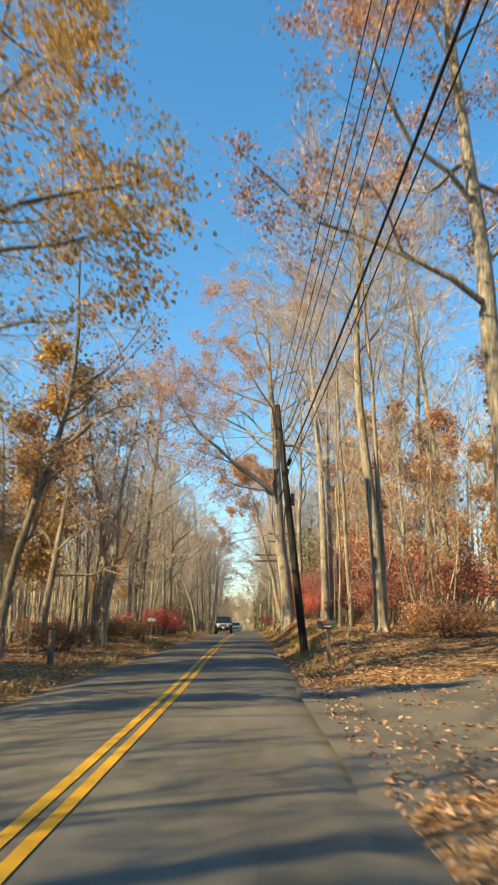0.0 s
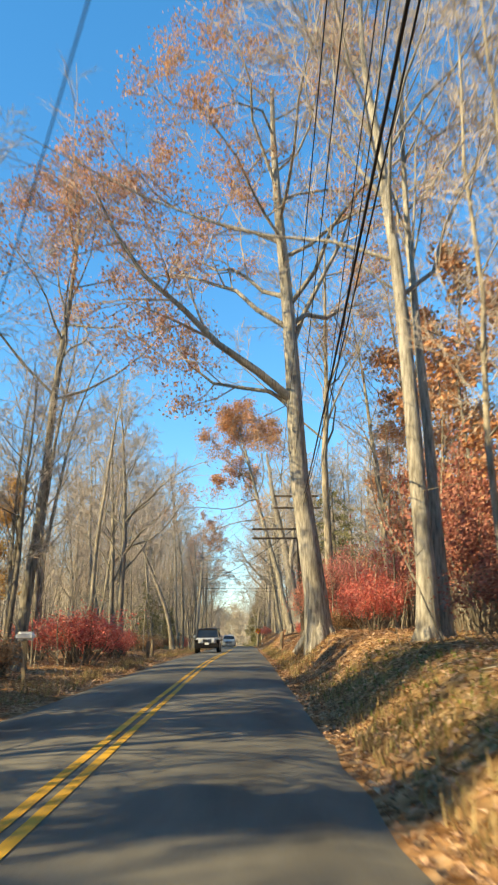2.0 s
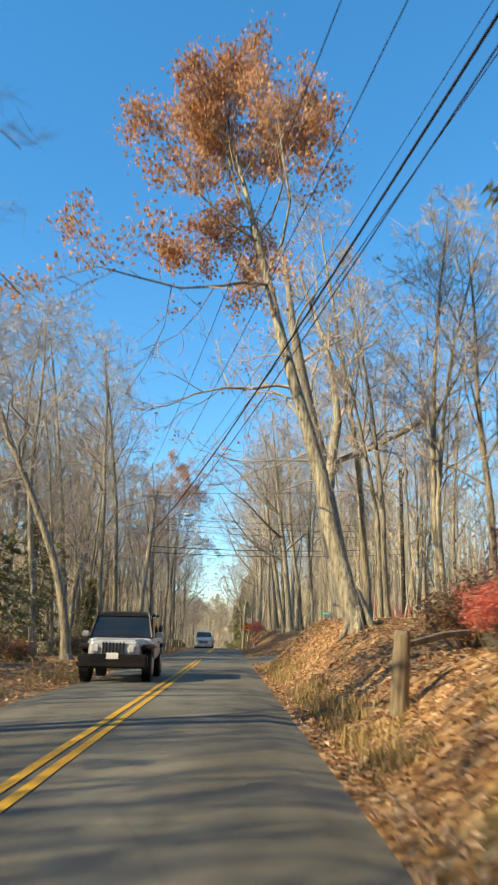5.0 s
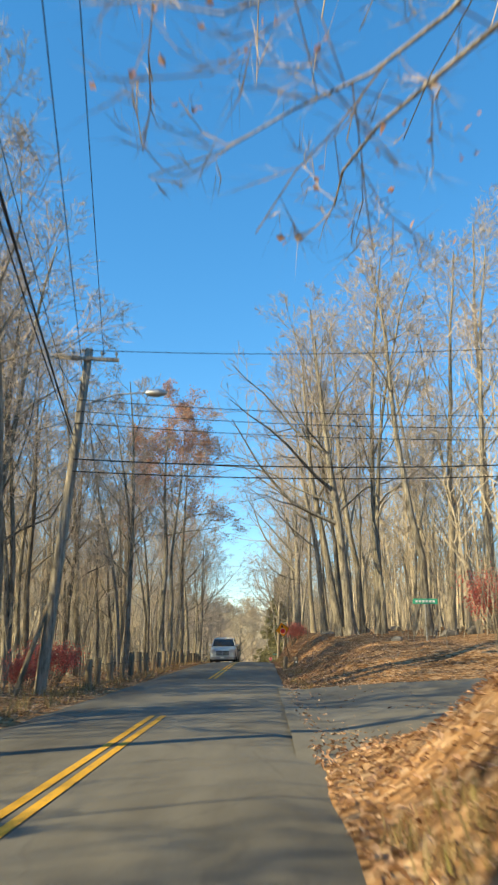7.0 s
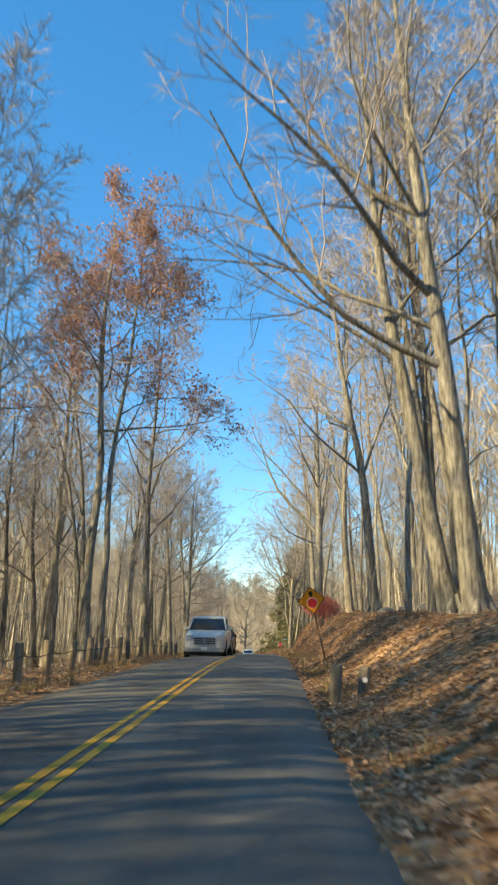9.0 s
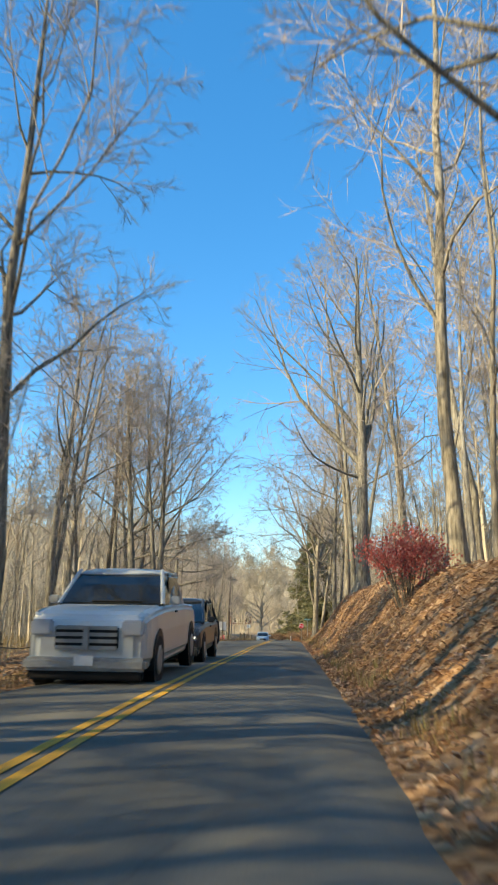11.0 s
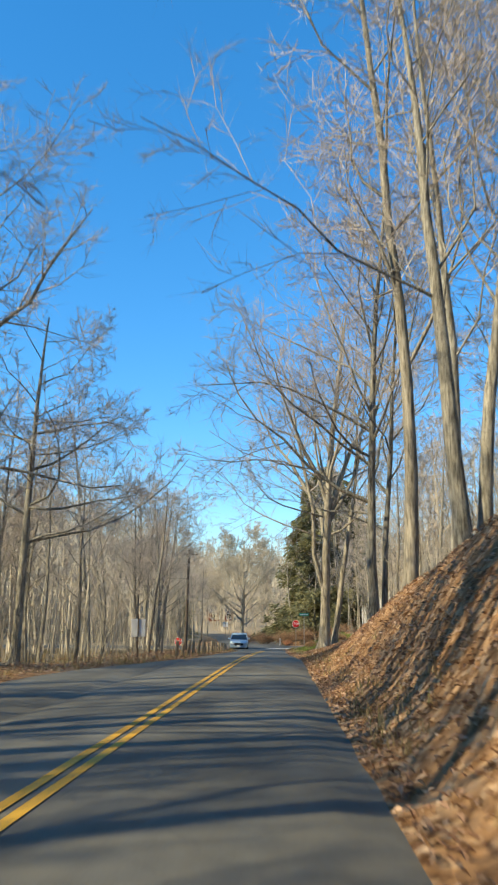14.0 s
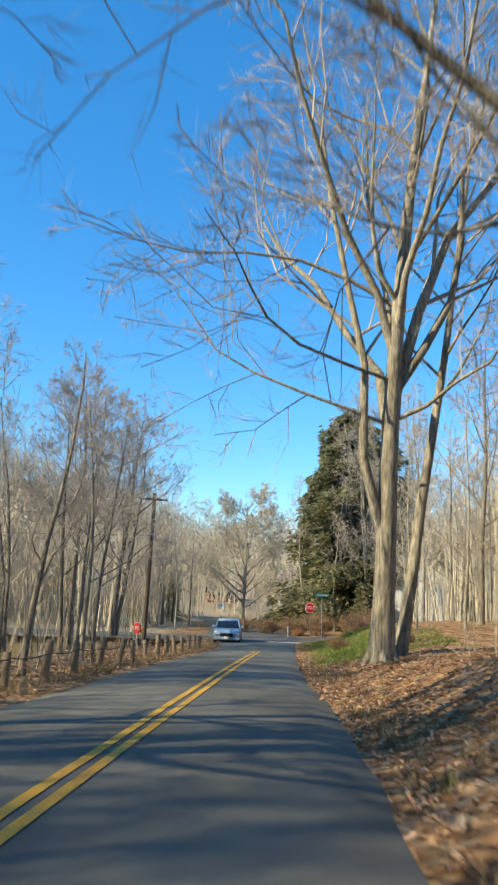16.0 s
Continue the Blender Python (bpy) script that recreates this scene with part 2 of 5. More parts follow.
def road_z(y):
    """Level to begin with, then falling a little; past a crest at y = 145 the road runs downhill."""
    fall = max(0, min(y, 470) - 145) if y > 156 or y < 134 else (y - 134) ** 2 / 44
    ease = max(0, min(y, 470) - 62) if y > 72 or y < 52 else (y - 52) ** 2 / 40
    return -0.033 * fall - 0.01 * ease -0.85 * smooth(204, 256, y) + 0.75 * smooth(264, 325, y)


def road_x(y):
    return 0.0


LINE = [(-40, 0.22), (16, 0.23), (27, 0.07), (45, -0.06), (58, -0.1), (75, 0.03), (90, 0.12), (118, 0.12), (134, 0.06), (164, 0.07), (178, -0.1), (190, 0.0), (199, 0.05), (208, 0.22), (216, 0.3), (300, 0.3)]


def line_x(y):
    """The centre line weaves a little, and shifts to the right before the junction."""
    return sum(between(LINE, y + d) for d in (-4, -2, 0, 2, 4)) / 5


def flare(y):
    """How far the road widens to the left at the junction; before it the road narrows."""
    return 1.8 * smooth(243, 257, y) - 0.3 * smooth(205, 214, y)


def shoulder(y):
    """How far the pull-off widens the left side."""
    return 2.6 * smooth(163, 172, y) * (1 - smooth(196, 208, y)) + flare(y)


def edge(y):
    """The right-hand edge, which draws in before the junction."""
    return ROAD_R - 0.5 * smooth(206, 222, y)


def lie(x, y):
    c = road_x(y)
    right, left = x - edge(y), c + ROAD_L - shoulder(y) - x
    z = road_z(y)
    if right > 0:
        h, w = between(BANK_H, y), between(BANK_W, y)
        z += h * smooth(-0.15, w, right) + 0.045 * max(0, min(right, 60) - w)
        rough = min(1, right / 1.5)
    elif left > 0:
        z += between(LEFT_H, y) * smooth(0, 3.5, left) - 0.012 * max(0, min(left, 60) - 4)
        rough = min(1, left / 1.5)
    else:
        return z - 0.07 + 17 * smooth(335, 460, y)
    z += rough * (0.09 * noise.noise((x * 0.9, y * 0.9, 0)) + 0.22 * noise.noise((x * 0.21, y * 0.21, 3)) * min(1, max(right, left) / 5))
    hill = 9 * smooth(24, 90, -x) * smooth(165, 270, y) + 17 * smooth(335, 460, y) + 11 * smooth(22, 85, abs(x)) * smooth(315, 430, y) + 22 * smooth(75, 330, abs(x)) * smooth(60, 400, y + 0.4 * abs(x))
    return z - 0.04 * (1 - rough) + hill * (1 + 0.4 * noise.noise((x * 0.011, y * 0.006, 7)) * smooth(10, 40, abs(x)))


# ---- mesh helpers ----
class Soup:
    """Vertices and faces gathered for one mesh."""

    def __init__(self):
        self.v, self.f = [], []

    def add(self, verts, faces):
        n = len(self.v)
        self.v.extend(verts)
        self.f.extend(tuple(i + n for i in face) for face in faces)

    def tube(self, points, radii, sides, closed=True):
        n, base = len(points), len(self.v)
        for k, (p, r) in enumerate(zip(points, radii)):
            d = (points[min(k + 1, n - 1)] - points[max(k - 1, 0)]).normalized() if n > 1 else Vector((0, 0, 1))
            u = d.cross(Vector((0.31, 0.95, 0.05))).normalized()
            w = d.cross(u)
            for s in range(sides):
                a = 2 * math.pi * s / sides
                self.v.append(p + u * (r * math.cos(a)) + w * (r * math.sin(a)))
        for k in range(n - 1):
            for s in range(sides):
                a, b = base + k * sides + s, base + k * sides + (s + 1) % sides
                self.f.append((a, b, b + sides, a + sides))
        if closed:
            self.f.append(tuple(base + (n - 1) * sides + s for s in range(sides)))

    def blade(self, rng, a, b, w):
        """A twig too fine for a tube."""
        u = (b - a).cross(Vector((rng.gauss(0, 1), rng.gauss(0, 1), rng.gauss(0, 1)))).normalized() * w
        n = len(self.v)
        self.v.extend((a - u, a + u, b))
        self.f.append((n, n + 1, n + 2))

    def box(self, centre, size, m=None):
        x, y, z = (s / 2 for s in size)
        corners = [Vector((sx * x, sy * y, sz * z)) for sz in (-1, 1) for sx, sy in ((-1, -1), (1, -1), (1, 1), (-1, 1))]
        if m is not None:
            corners = [m @ c for c in corners]
        self.add([Vector(centre) + c for c in corners],
                 [(3, 2, 1, 0), (4, 5, 6, 7), (0, 1, 5, 4), (1, 2, 6, 5), (2, 3, 7, 6), (3, 0, 4, 7)])

    def mesh(self, name, mat, soft=False):
        me = bpy.data.meshes.new(name)
        me.from_pydata([tuple(p) for p in self.v], [], self.f)
        me.materials.append(mat)
        if soft:
            me.shade_smooth()
        me.update()
        return me


def part(name, soup, mat, parent, label="", soft=False, kind=""):
    ob = new(name, soup.mesh(name, mat, soft))
    ob.parent = parent
    return tagged(ob, label=label, kind=kind)


def bm_part(name, bm, mat, parent, label="", soft=False):
    me = bpy.data.meshes.new(name)
    bm.to_mesh(me)
    bm.free()
    me.materials.append(mat)
    if soft:
        me.shade_smooth()
    ob = new(name, me)
    ob.parent = parent
    return tagged(ob, label=label)


def thing(name, label, category, place=(0, 0, 0), turn=0.0, group="", kind=""):
    ob = new(name)
    ob.matrix_basis = pose(*place, 0, 0, turn)
    return tagged(ob, label, category, group, kind)


def bevelled(size, centre=(0, 0, 0), bevel=0.02, segments=2):
    bm = bmesh.new()
    bmesh.ops.create_cube(bm, size=1.0)
    bmesh.ops.scale(bm, vec=size, verts=bm.verts)
    bmesh.ops.bevel(bm, geom=bm.edges[:], offset=bevel, segments=segments, affect="EDGES")
    bmesh.ops.translate(bm, vec=centre, verts=bm.verts)
    return bm


# ---- ground and roads ----
def ground():
    xs = [-1800, -900, -500, -330, -230, -160, -110, -80, -60, -46, -36, -28, -22, -18]
    xs += list(np.arange(-15, 15.01, 0.45)) + [16, 18, 22, 28, 36, 46, 60, 80, 110, 160, 230, 330, 500, 900, 1800]
    ys = [-1200, -600, -300, -150, -80, -50, -35] + list(np.arange(-26, 286, 0.8)) + [290, 297, 305, 315, 330, 350, 375, 405, 440, 480, 530, 590, 680, 850, 1300, 2200]
    verts = [(x, y, lie(x, y)) for y in ys for x in xs]
    w = len(xs)
    faces = [(r * w + c, r * w + c + 1, (r + 1) * w + c + 1, (r + 1) * w + c) for r in range(len(ys) - 1) for c in range(w - 1)]
    me = bpy.data.meshes.new("ground")
    me.from_pydata(verts, [], faces)
    me.materials.append(GROUND)
    me.shade_smooth()
    lawn, meadow = me.attributes.new("grass", "FLOAT", "POINT"), me.attributes.new("meadow", "FLOAT", "POINT")
    for i, (x, y, z) in enumerate(verts):
        patch = noise.noise((x * 0.35, y * 0.35, 5))
        g = smooth(223, 229, y) * (1 - smooth(254, 258, y)) * smooth(2.5 + 0.01 * (y - 223), 2.9 + 0.01 * (y - 223), x) * (1 - smooth(4.8, 6.5, x))
        g += 0.22 * smooth(22, 30, y) * (1 - smooth(46, 56, y)) * smooth(2.8, 3.6, x) * (1 - smooth(6, 8, x)) * smooth(-0.1, 0.35, patch)
        g += 0.5 * smooth(60, 66, y) * (1 - smooth(74, 80, y)) * smooth(2.8, 3.4, x) * (1 - smooth(4, 5, x)) * smooth(0, 0.4, patch)
        lawn.data[i].value = min(1, g)
        meadow.data[i].value = min(1, smooth(8, 13, -x) * smooth(102, 122, y) + smooth(300, 360, y) + 0.8 * smooth(80, 120, abs(x)))
    tagged(new("ground", me), "woodland floor of orange-brown fallen leaves with grass verges", "ground", kind="structure")


def strip(name, left, right, ys, lift, mat, label, category, columns=9, crown=0.05):
    """A road surface between two edges given as functions of y, a little ragged at the sides."""
    verts, faces = [], []
    for y in ys:
        a, b = left(y) + 0.12 * noise.noise((3, y * 0.8, 0)), right(y) + 0.14 * noise.noise((9, y * 0.7, 0))
        for c in range(columns):
            s = c / (columns - 1)
            x = a + (b - a) * s
            drop = crown * (2 * s - 1) ** 2
            verts.append((x, y, road_z(y) + lift - drop - (0.09 if c in (0, columns - 1) else 0)))
    for r in range(len(ys) - 1):
        for c in range(columns - 1):
            i = r * columns + c
            faces.append((i, i + 1, i + columns + 1, i + columns))
    me = bpy.data.meshes.new(name)
    me.from_pydata(verts, [], faces)
    me.materials.append(mat)
    me.shade_smooth()
    return tagged(new(name, me), label, category, kind="structure")


def roads():
    ys = list(np.arange(-40, 285.1, 0.75))
    strip("road", lambda y: ROAD_L - flare(y), edge, ys, 0.05, ASPHALT, "worn grey asphalt country road with faint cracks", "road")
    strip("pull_off", lambda y: ROAD_L - shoulder(y), lambda y: ROAD_L + 0.6, list(np.arange(163.5, 207.6, 0.75)), 0.012, ASPHALT, "asphalt pull-off widening the road", "pull-off", 6, 0.0)
    # the driveway, the side road and the road that is met at the junction run across
    for name, y0, y1, x0, x1, lift, mat, label in (
            ("driveway", 6.0, 17.0, 2.4, 12.0, 0.018, GRAVEL, "pale gravel driveway mouth strewn with leaves"),
            ("side_road", 98.8, 110.5, 2.4, 26.0, 0.03, ASPHALT, "narrow asphalt side road between leafy banks"),
            ("junction_road", 257.0, 266.5, -70.0, 70.0, 0.035, ASPHALT, "asphalt road crossing at the junction")):
        verts, faces, xs, rows = [], [], np.arange(x0, x1 + 0.1, 0.7), 9
        for x in xs:
            mouth = 2.2 * math.exp(-max(0, abs(x) - 2.6) / 1.8) if name != "driveway" else 0
            slant = 0.02 * (x - x0) if name == "side_road" else (0.012 * x if name == "junction_road" else 0)
            for r in range(rows):
                s = r / (rows - 1)
                y = (y0 - mouth) + (y1 - y0 + 2 * mouth) * s + slant * 6 + 0.15 * noise.noise((x * 0.7, r, 4))
                z = max(lie(x, y), road_z(y) - 0.06) if x > 2.95 or abs(x) > 4 else road_z(y)
                verts.append((x, y, z + lift + (0.03 if 0 < r < rows - 1 else -0.08)))
        for c in range(len(xs) - 1):
            for r in range(rows - 1):
                i = c * rows + r
                faces.append((i, i + rows, i + rows + 1, i + 1))
        me = bpy.data.meshes.new(name)
        me.from_pydata(verts, [], faces)
        me.materials.append(mat)
        me.shade_smooth()
        tagged(new(name, me), label, "road", kind="structure")
    verts, faces = [], []  # the road beyond the junction winds off to the left
    for n in range(40):
        y = 264 + 3.2 * n
        c = -2.5 - 0.0042 * (y - 264) ** 1.9
        for k in range(7):
            verts.append((c - 3.2 + 6.4 * k / 6, y, max(lie(c, y), lie(c - 3, y), lie(c + 3, y)) + (0.09 if 0 < k < 6 else -0.05)))
    faces = [(r * 7 + k, r * 7 + k + 1, (r + 1) * 7 + k + 1, (r + 1) * 7 + k) for r in range(39) for k in range(6)]
    me = bpy.data.meshes.new("far_road")
    me.from_pydata(verts, [], faces)
    me.materials.append(ASPHALT)
    me.shade_smooth()
    tagged(new("far_road", me), "asphalt road winding away beyond the junction", "road", kind="structure")
    # the double yellow line stops at the side road and before the junction
    for y0, y1 in ((-40, 102), (116.5, 237)):
        for off in (-0.095, 0.095):
            soup, ys = Soup(), list(np.arange(y0, y1 + 0.1, 1.0))
            for i, y in enumerate(ys):
                z = road_z(y) + 0.058
                x = line_x(y) + off + 0.012 * noise.noise((off * 9, y * 0.5, 1))
                soup.v += [Vector((x - 0.052, y, z)), Vector((x + 0.052, y, z))]
                if i:
                    soup.f.append((2 * i - 2, 2 * i - 1, 2 * i + 1, 2 * i))
            tagged(new("centre_line", soup.mesh("centre_line", YELLOW)), "worn double yellow centre line painted on asphalt", "road marking", "centre lines", "structure")
    soup = Soup()
    soup.box((1.3, 255.0, road_z(255.0) + 0.066), (2.4, 0.4, 0.012))
    tagged(new("stop_line", soup.mesh("stop_line", WHITE_LINE)), "white stop line painted across the lane", "road marking", kind="structure")


ground()
roads()


# ---- trees ----
def grow(rng, wood, twigs, tips, p, d, length, radius, level, shape, limbs=None):
    """One limb and, from it, its branches. Thick limbs go to wood, thin ones to twigs."""
    fine = shape.get("fine")
    steps = ((11, 6, 3, 2) if fine else (10, 5, 2, 1))[level]
    rise = shape["rise"][level]
    points, radii, dirs = [p.copy()], [radius], [d.copy()]
    wander = (shape.get("sway", 0.032), 0.2, 0.27, 0.3)[level] * shape.get("crook", 1.0)
    for k in range(steps):
        d = (d + Vector((rng.gauss(0, wander), rng.gauss(0, wander), rng.gauss(0, wander) + rise))).normalized()
        p = p + d * (length / steps)
        points.append(p.copy())
        dirs.append(d.copy())
        radii.append(0.002 if level == 3 and k == steps - 1 else max(radius * (1 - 0.82 * ((k + 1) / steps) ** (0.9 if level else 1.15)), shape["thin"]))
    if level == 0:
        radii[0] *= 1.35
        radii[1] *= 1.04
    if level == 1 and limbs is not None:
        limbs.append(Soup())
    bin_ = twigs if level > 1 else (limbs[-1] if level == 1 and limbs is not None else wood)
    if level == 3 and not fine:
        bin_.blade(rng, points[0], points[-1], radius * 1.7)
    elif level == 3:
        bin_.tube(points[:-1], radii[:-1], 3, closed=False)
        n = len(bin_.v)
        bin_.v.append(points[-1])
        bin_.f += [(n - 3, n - 2, n), (n - 2, n - 1, n), (n - 1, n - 3, n)]
    else:
        bin_.tube(points, radii, ((9, 5, 3) if fine else (7, 4, 3))[level], closed=False)
    if level == 3:
        tips.append((points[0].lerp(points[-1], 0.3), points[-1]))
        for _ in range(shape.get("spray", 4)):  # the finest twigs
            a = points[0].lerp(points[-1], rng.uniform(0.15, 0.95))
            way = (d + Vector((rng.gauss(0, 0.6), rng.gauss(0, 0.6), rng.gauss(0.15, 0.5)))).normalized()
            bin_.blade(rng, a, a + way * rng.uniform(0.35, 0.95) * max(0.35, min(1, length)), shape.get("hair", 0.006))
        return
    count = shape["count"][level]
    start = shape["start"] if level == 0 else (0.25, 0.3, 0.2)[level]
    for n in range(count):
        s = start + (0.99 - start) * ((n + rng.random() * 0.8) / count)
        k = min(int(s * steps), steps - 1)
        at = points[k].lerp(points[k + 1], s * steps - k)
        side = dirs[k].orthogonal().normalized()
        side.rotate(Matrix.Rotation(n * 2.4 + rng.uniform(-0.6, 0.6), 3, dirs[k]))
        a = radians(rng.uniform(*shape["angle"][level]))
        out = (dirs[k] * math.cos(a) + side * math.sin(a)).normalized()
        if level == 0:
            out = (out + Vector(shape.get("toward", (0, 0, 0)))).normalized()
        size = shape["reach"][level] * length * (1.12 - 0.68 * (s - start) / (1 - start)) * rng.uniform(0.7, 1.2)
        grow(rng, wood, twigs, tips, at, out, size, min(radii[k] * shape["slim"][level], radii[k] * 0.75), level + 1, shape, limbs)
    return points


WOODS = dict(rise=(0.02, 0.1, 0.07, 0.04), count=(14, 6, 6), sway=0.05, start=0.3, angle=((22, 50), (25, 55), (25, 60)), reach=(0.26, 0.48, 0.5), slim=(0.4, 0.5, 0.5), thin=0.011, hair=0.0085, spray=9)
OAK = dict(rise=(0.015, 0.06, 0.04, 0.02), count=(15, 8, 6), start=0.36, angle=((40, 78), (30, 60), (30, 65)), reach=(0.4, 0.45, 0.45), slim=(0.42, 0.5, 0.5), thin=0.011, crook=1.25, hair=0.0045, spray=8, fine=True)
MAPLE = dict(rise=(0.015, 0.1, 0.06, 0.03), count=(15, 8, 6), start=0.34, angle=((28, 60), (25, 55), (25, 60)), reach=(0.42, 0.45, 0.45), slim=(0.42, 0.5, 0.5), thin=0.011, hair=0.0045, spray=14, fine=True)
SLENDER = dict(rise=(0.02, 0.1, 0.06, 0.03), count=(10, 5, 5), sway=0.06, start=0.25, angle=((25, 55), (25, 55), (25, 60)), reach=(0.24, 0.5, 0.5), slim=(0.4, 0.5, 0.5), thin=0.009, hair=0.007, spray=6)


def leaf(soup, rng, p, size):
    """One curled leaf, folded along its rib."""
    a = Vector((rng.gauss(0, 1), rng.gauss(0, 1), rng.gauss(0, 0.7))).normalized() * size
    b = a.orthogonal().normalized()
    b.rotate(Matrix.Rotation(rng.uniform(0, 6.28), 3, a.normalized()))
    c = a.cross(b).normalized() * size * 0.16
    b = b * size * 0.36
    n = len(soup.v)
    soup.v += [p, p + a * 0.5 + b + c, p + a, p + a * 0.5 - b + c]
    soup.f += [(n, n + 1, n + 2), (n, n + 2, n + 3)]


def tree(seed, label, stems, shape, mat, place=(0, 0, 0), leaves=None, leaf_mat=None, group="", limbs=(), name="tree", twig_mat=None):
    """stems: (dx, dy at the foot, lean x, lean y, height, radius). leaves: (how many a twig, size, lowest height, share of twigs).
    limbs: extra boughs as (height, way x, way y, rise, length, radius)."""
    single = not group.startswith(("woodland", "under"))
    boughs = [] if single else None
    rng = random.Random(seed)
    root = thing(name, label, "tree", place, group=group)
    wood, twigs, tips = Soup(), Soup(), []
    axes = [grow(rng, wood, twigs, tips, Vector((fx, fy, -0.35)), Vector((lx, ly, 1)).normalized(), high, r, 0, shape, boughs) for fx, fy, lx, ly, high, r in stems]
    for h, wx, wy, wz, length, radius in limbs:
        a, b = [(p, q) for p, q in zip(axes[0], axes[0][1:]) if q.z >= h][0]
        grow(rng, wood, twigs, tips, a.lerp(b, (h - a.z) / (b.z - a.z)), Vector((wx, wy, wz)).normalized(), length, radius, 1, shape, boughs)
    for fx, fy, lx, ly, high, r in stems:  # root flare
        for n in range(5):
            a = n * 1.257 + rng.random()
            out = Vector((math.cos(a), math.sin(a), 0))
            foot = Vector((fx, fy, 0))
            wood.tube([foot + out * r * 0.5 + Vector((0, 0, r * 2.2)), foot + out * r * 1.15 + Vector((0, 0, r * 0.5)), foot + out * r * 2.1 + Vector((0, 0, -0.3))],
                      [r * 0.3, r * 0.42, r * 0.25], 5, closed=False)
    part("trunk", wood, mat, root, soft=True)
    for bough in boughs or ():
        part("limb", bough, mat, root, soft=True)
    part("crown", twigs, twig_mat or (TWIGS if single else TWIGS_WOODS), root, kind="stuff")
    if leaves:
        many, size, low, share = leaves
        crown = Soup()
        for a, b in tips:
            if a.z > low and rng.random() < share:
                for n in range(round(many * 1.4)):
                    leaf(crown, rng, a.lerp(b, rng.uniform(0.1, 1.0)) + Vector((rng.gauss(0, 0.2), rng.gauss(0, 0.2), rng.gauss(0, 0.15))), size * rng.uniform(0.5, 1.1))
        part("foliage", crown, leaf_mat, root, kind="stuff")
    return root


def at(x, y, sink=0.05):
    return (x, y, lie(x, y) - sink)


R, L = "roadside trees", "roadside trees"
# right-hand side, from the start of the walk to the junction
tree(11, "tall oak holding faded russet leaves beside the driveway", [(0, 0, 0.05, 0.0, 23, 0.33)], OAK | dict(toward=(0.0, 0, 0.15), start=0.36, reach=(0.29, 0.45, 0.45)), BARK_GREY, at(7.9, 19), (20, 0.15, 7.0, 0.95), LEAF_RUSSET, R)
tree(12, "bare pale-limbed tree forking high above red shrubs", [(0, 0, 0.02, 0, 19, 0.22), (0.1, 0.1, 0.07, 0.03, 15, 0.12)], MAPLE | dict(start=0.55), BARK_TAN, at(6.1, 27.5), group=R)
tree(13, "bare twin-stemmed pale tree among red shrubs", [(0, 0, 0.04, 0, 21, 0.22), (0.5, 0.3, 0.06, 0.02, 19, 0.15)], MAPLE | dict(start=0.4, toward=(-0.15, 0, 0.1)), BARK_PALE, at(5.5, 42), group=R)
tree(14, "big oak with ridged pale bark and orange leaves over the road", [(0, 0, -0.085, 0.0, 22, 0.42)], OAK | dict(start=0.48, toward=(-0.3, 0.05, 0.12), reach=(0.48, 0.45, 0.45)), BARK_PALE, at(4.08, 52.0),
     (24, 0.13, 8.0, 0.85), LEAF_ORANGE, R, limbs=((8.6, -0.72, 0.1, 1.15, 10.5, 0.19), (8.4, -0.9, -0.05, 0.95, 6.5, 0.1), (11.5, 0.6, 0.5, 0.6, 7, 0.12)))
tree(15, "oak leaning over the road with an orange leafy crown", [(0, 0, -0.23, 0.2, 17, 0.25)], OAK | dict(start=0.6, reach=(0.34, 0.45, 0.45), rise=(0.04, 0.06, 0.04, 0.02)), BARK_GREY, at(4.9, 82.5), (24, 0.15, 8.5, 0.97), LEAF_ORANGE, R)
tree(16, "stout oak on a leafy bank leaning toward the road", [(0, 0, -0.17, 0.02, 16, 0.52)], OAK | dict(start=0.55, toward=(-0.05, 0, 0.25), count=(8, 7, 6), slim=(0.3, 0.5, 0.5)), BARK_PALE, at(6.3, 93.2),
     (3, 0.16, 5.0, 0.18), LEAF_RUSSET, R, limbs=((4.4, 0.04, 0.1, 1, 11, 0.27), (7.5, -0.95, 0.0, 0.4, 5.0, 0.09), (5.2, 0.3, 0.1, 1, 9, 0.17), (9, -0.6, 0.8, 0.1, 6, 0.05), (10.5, -0.4, 0.9, 0.25, 7, 0.05), (6.4, -0.75, 0.65, 0.12, 6, 0.045), (7.2, -0.5, 0.85, 0.1, 7, 0.05), (8, -0.2, 0.95, 0.1, 7, 0.05), (5.6, -0.5, 0.85, 0.1, 6, 0.045)))
tree(17, "grey double-trunked tree on a leaf-covered bank", [(0, 0, -0.02, 0, 18, 0.3), (-0.55, 0.2, -0.16, 0.03, 17, 0.24)], MAPLE | dict(start=0.36, toward=(-0.2, 0, 0.1), count=(11, 7, 5)), BARK_GREY, at(6.9, 131.7), group=R, limbs=((6.3, -0.95, -0.05, 0.38, 9.0, 0.13), (8.2, -0.75, 0.0, 0.65, 8.5, 0.12), (10.5, -0.85, -0.1, 0.5, 8, 0.1)))
tree(18, "large bare tree crowning a steep leafy bank", [(0, 0, 0.0, 0.02, 22, 0.42)], MAPLE | dict(start=0.4, crook=0.6, toward=(-0.2, 0, 0.1)), BARK_GREY, at(6.1, 185), group=R, limbs=((7.8, -0.7, 0.2, 0.75, 12, 0.2), (8.2, 0.5, 0.1, 0.9, 10, 0.18), (7.0, -0.9, -0.2, 0.25, 7, 0.1), (6.4, 0.9, -0.2, 0.4, 4, 0.06)))
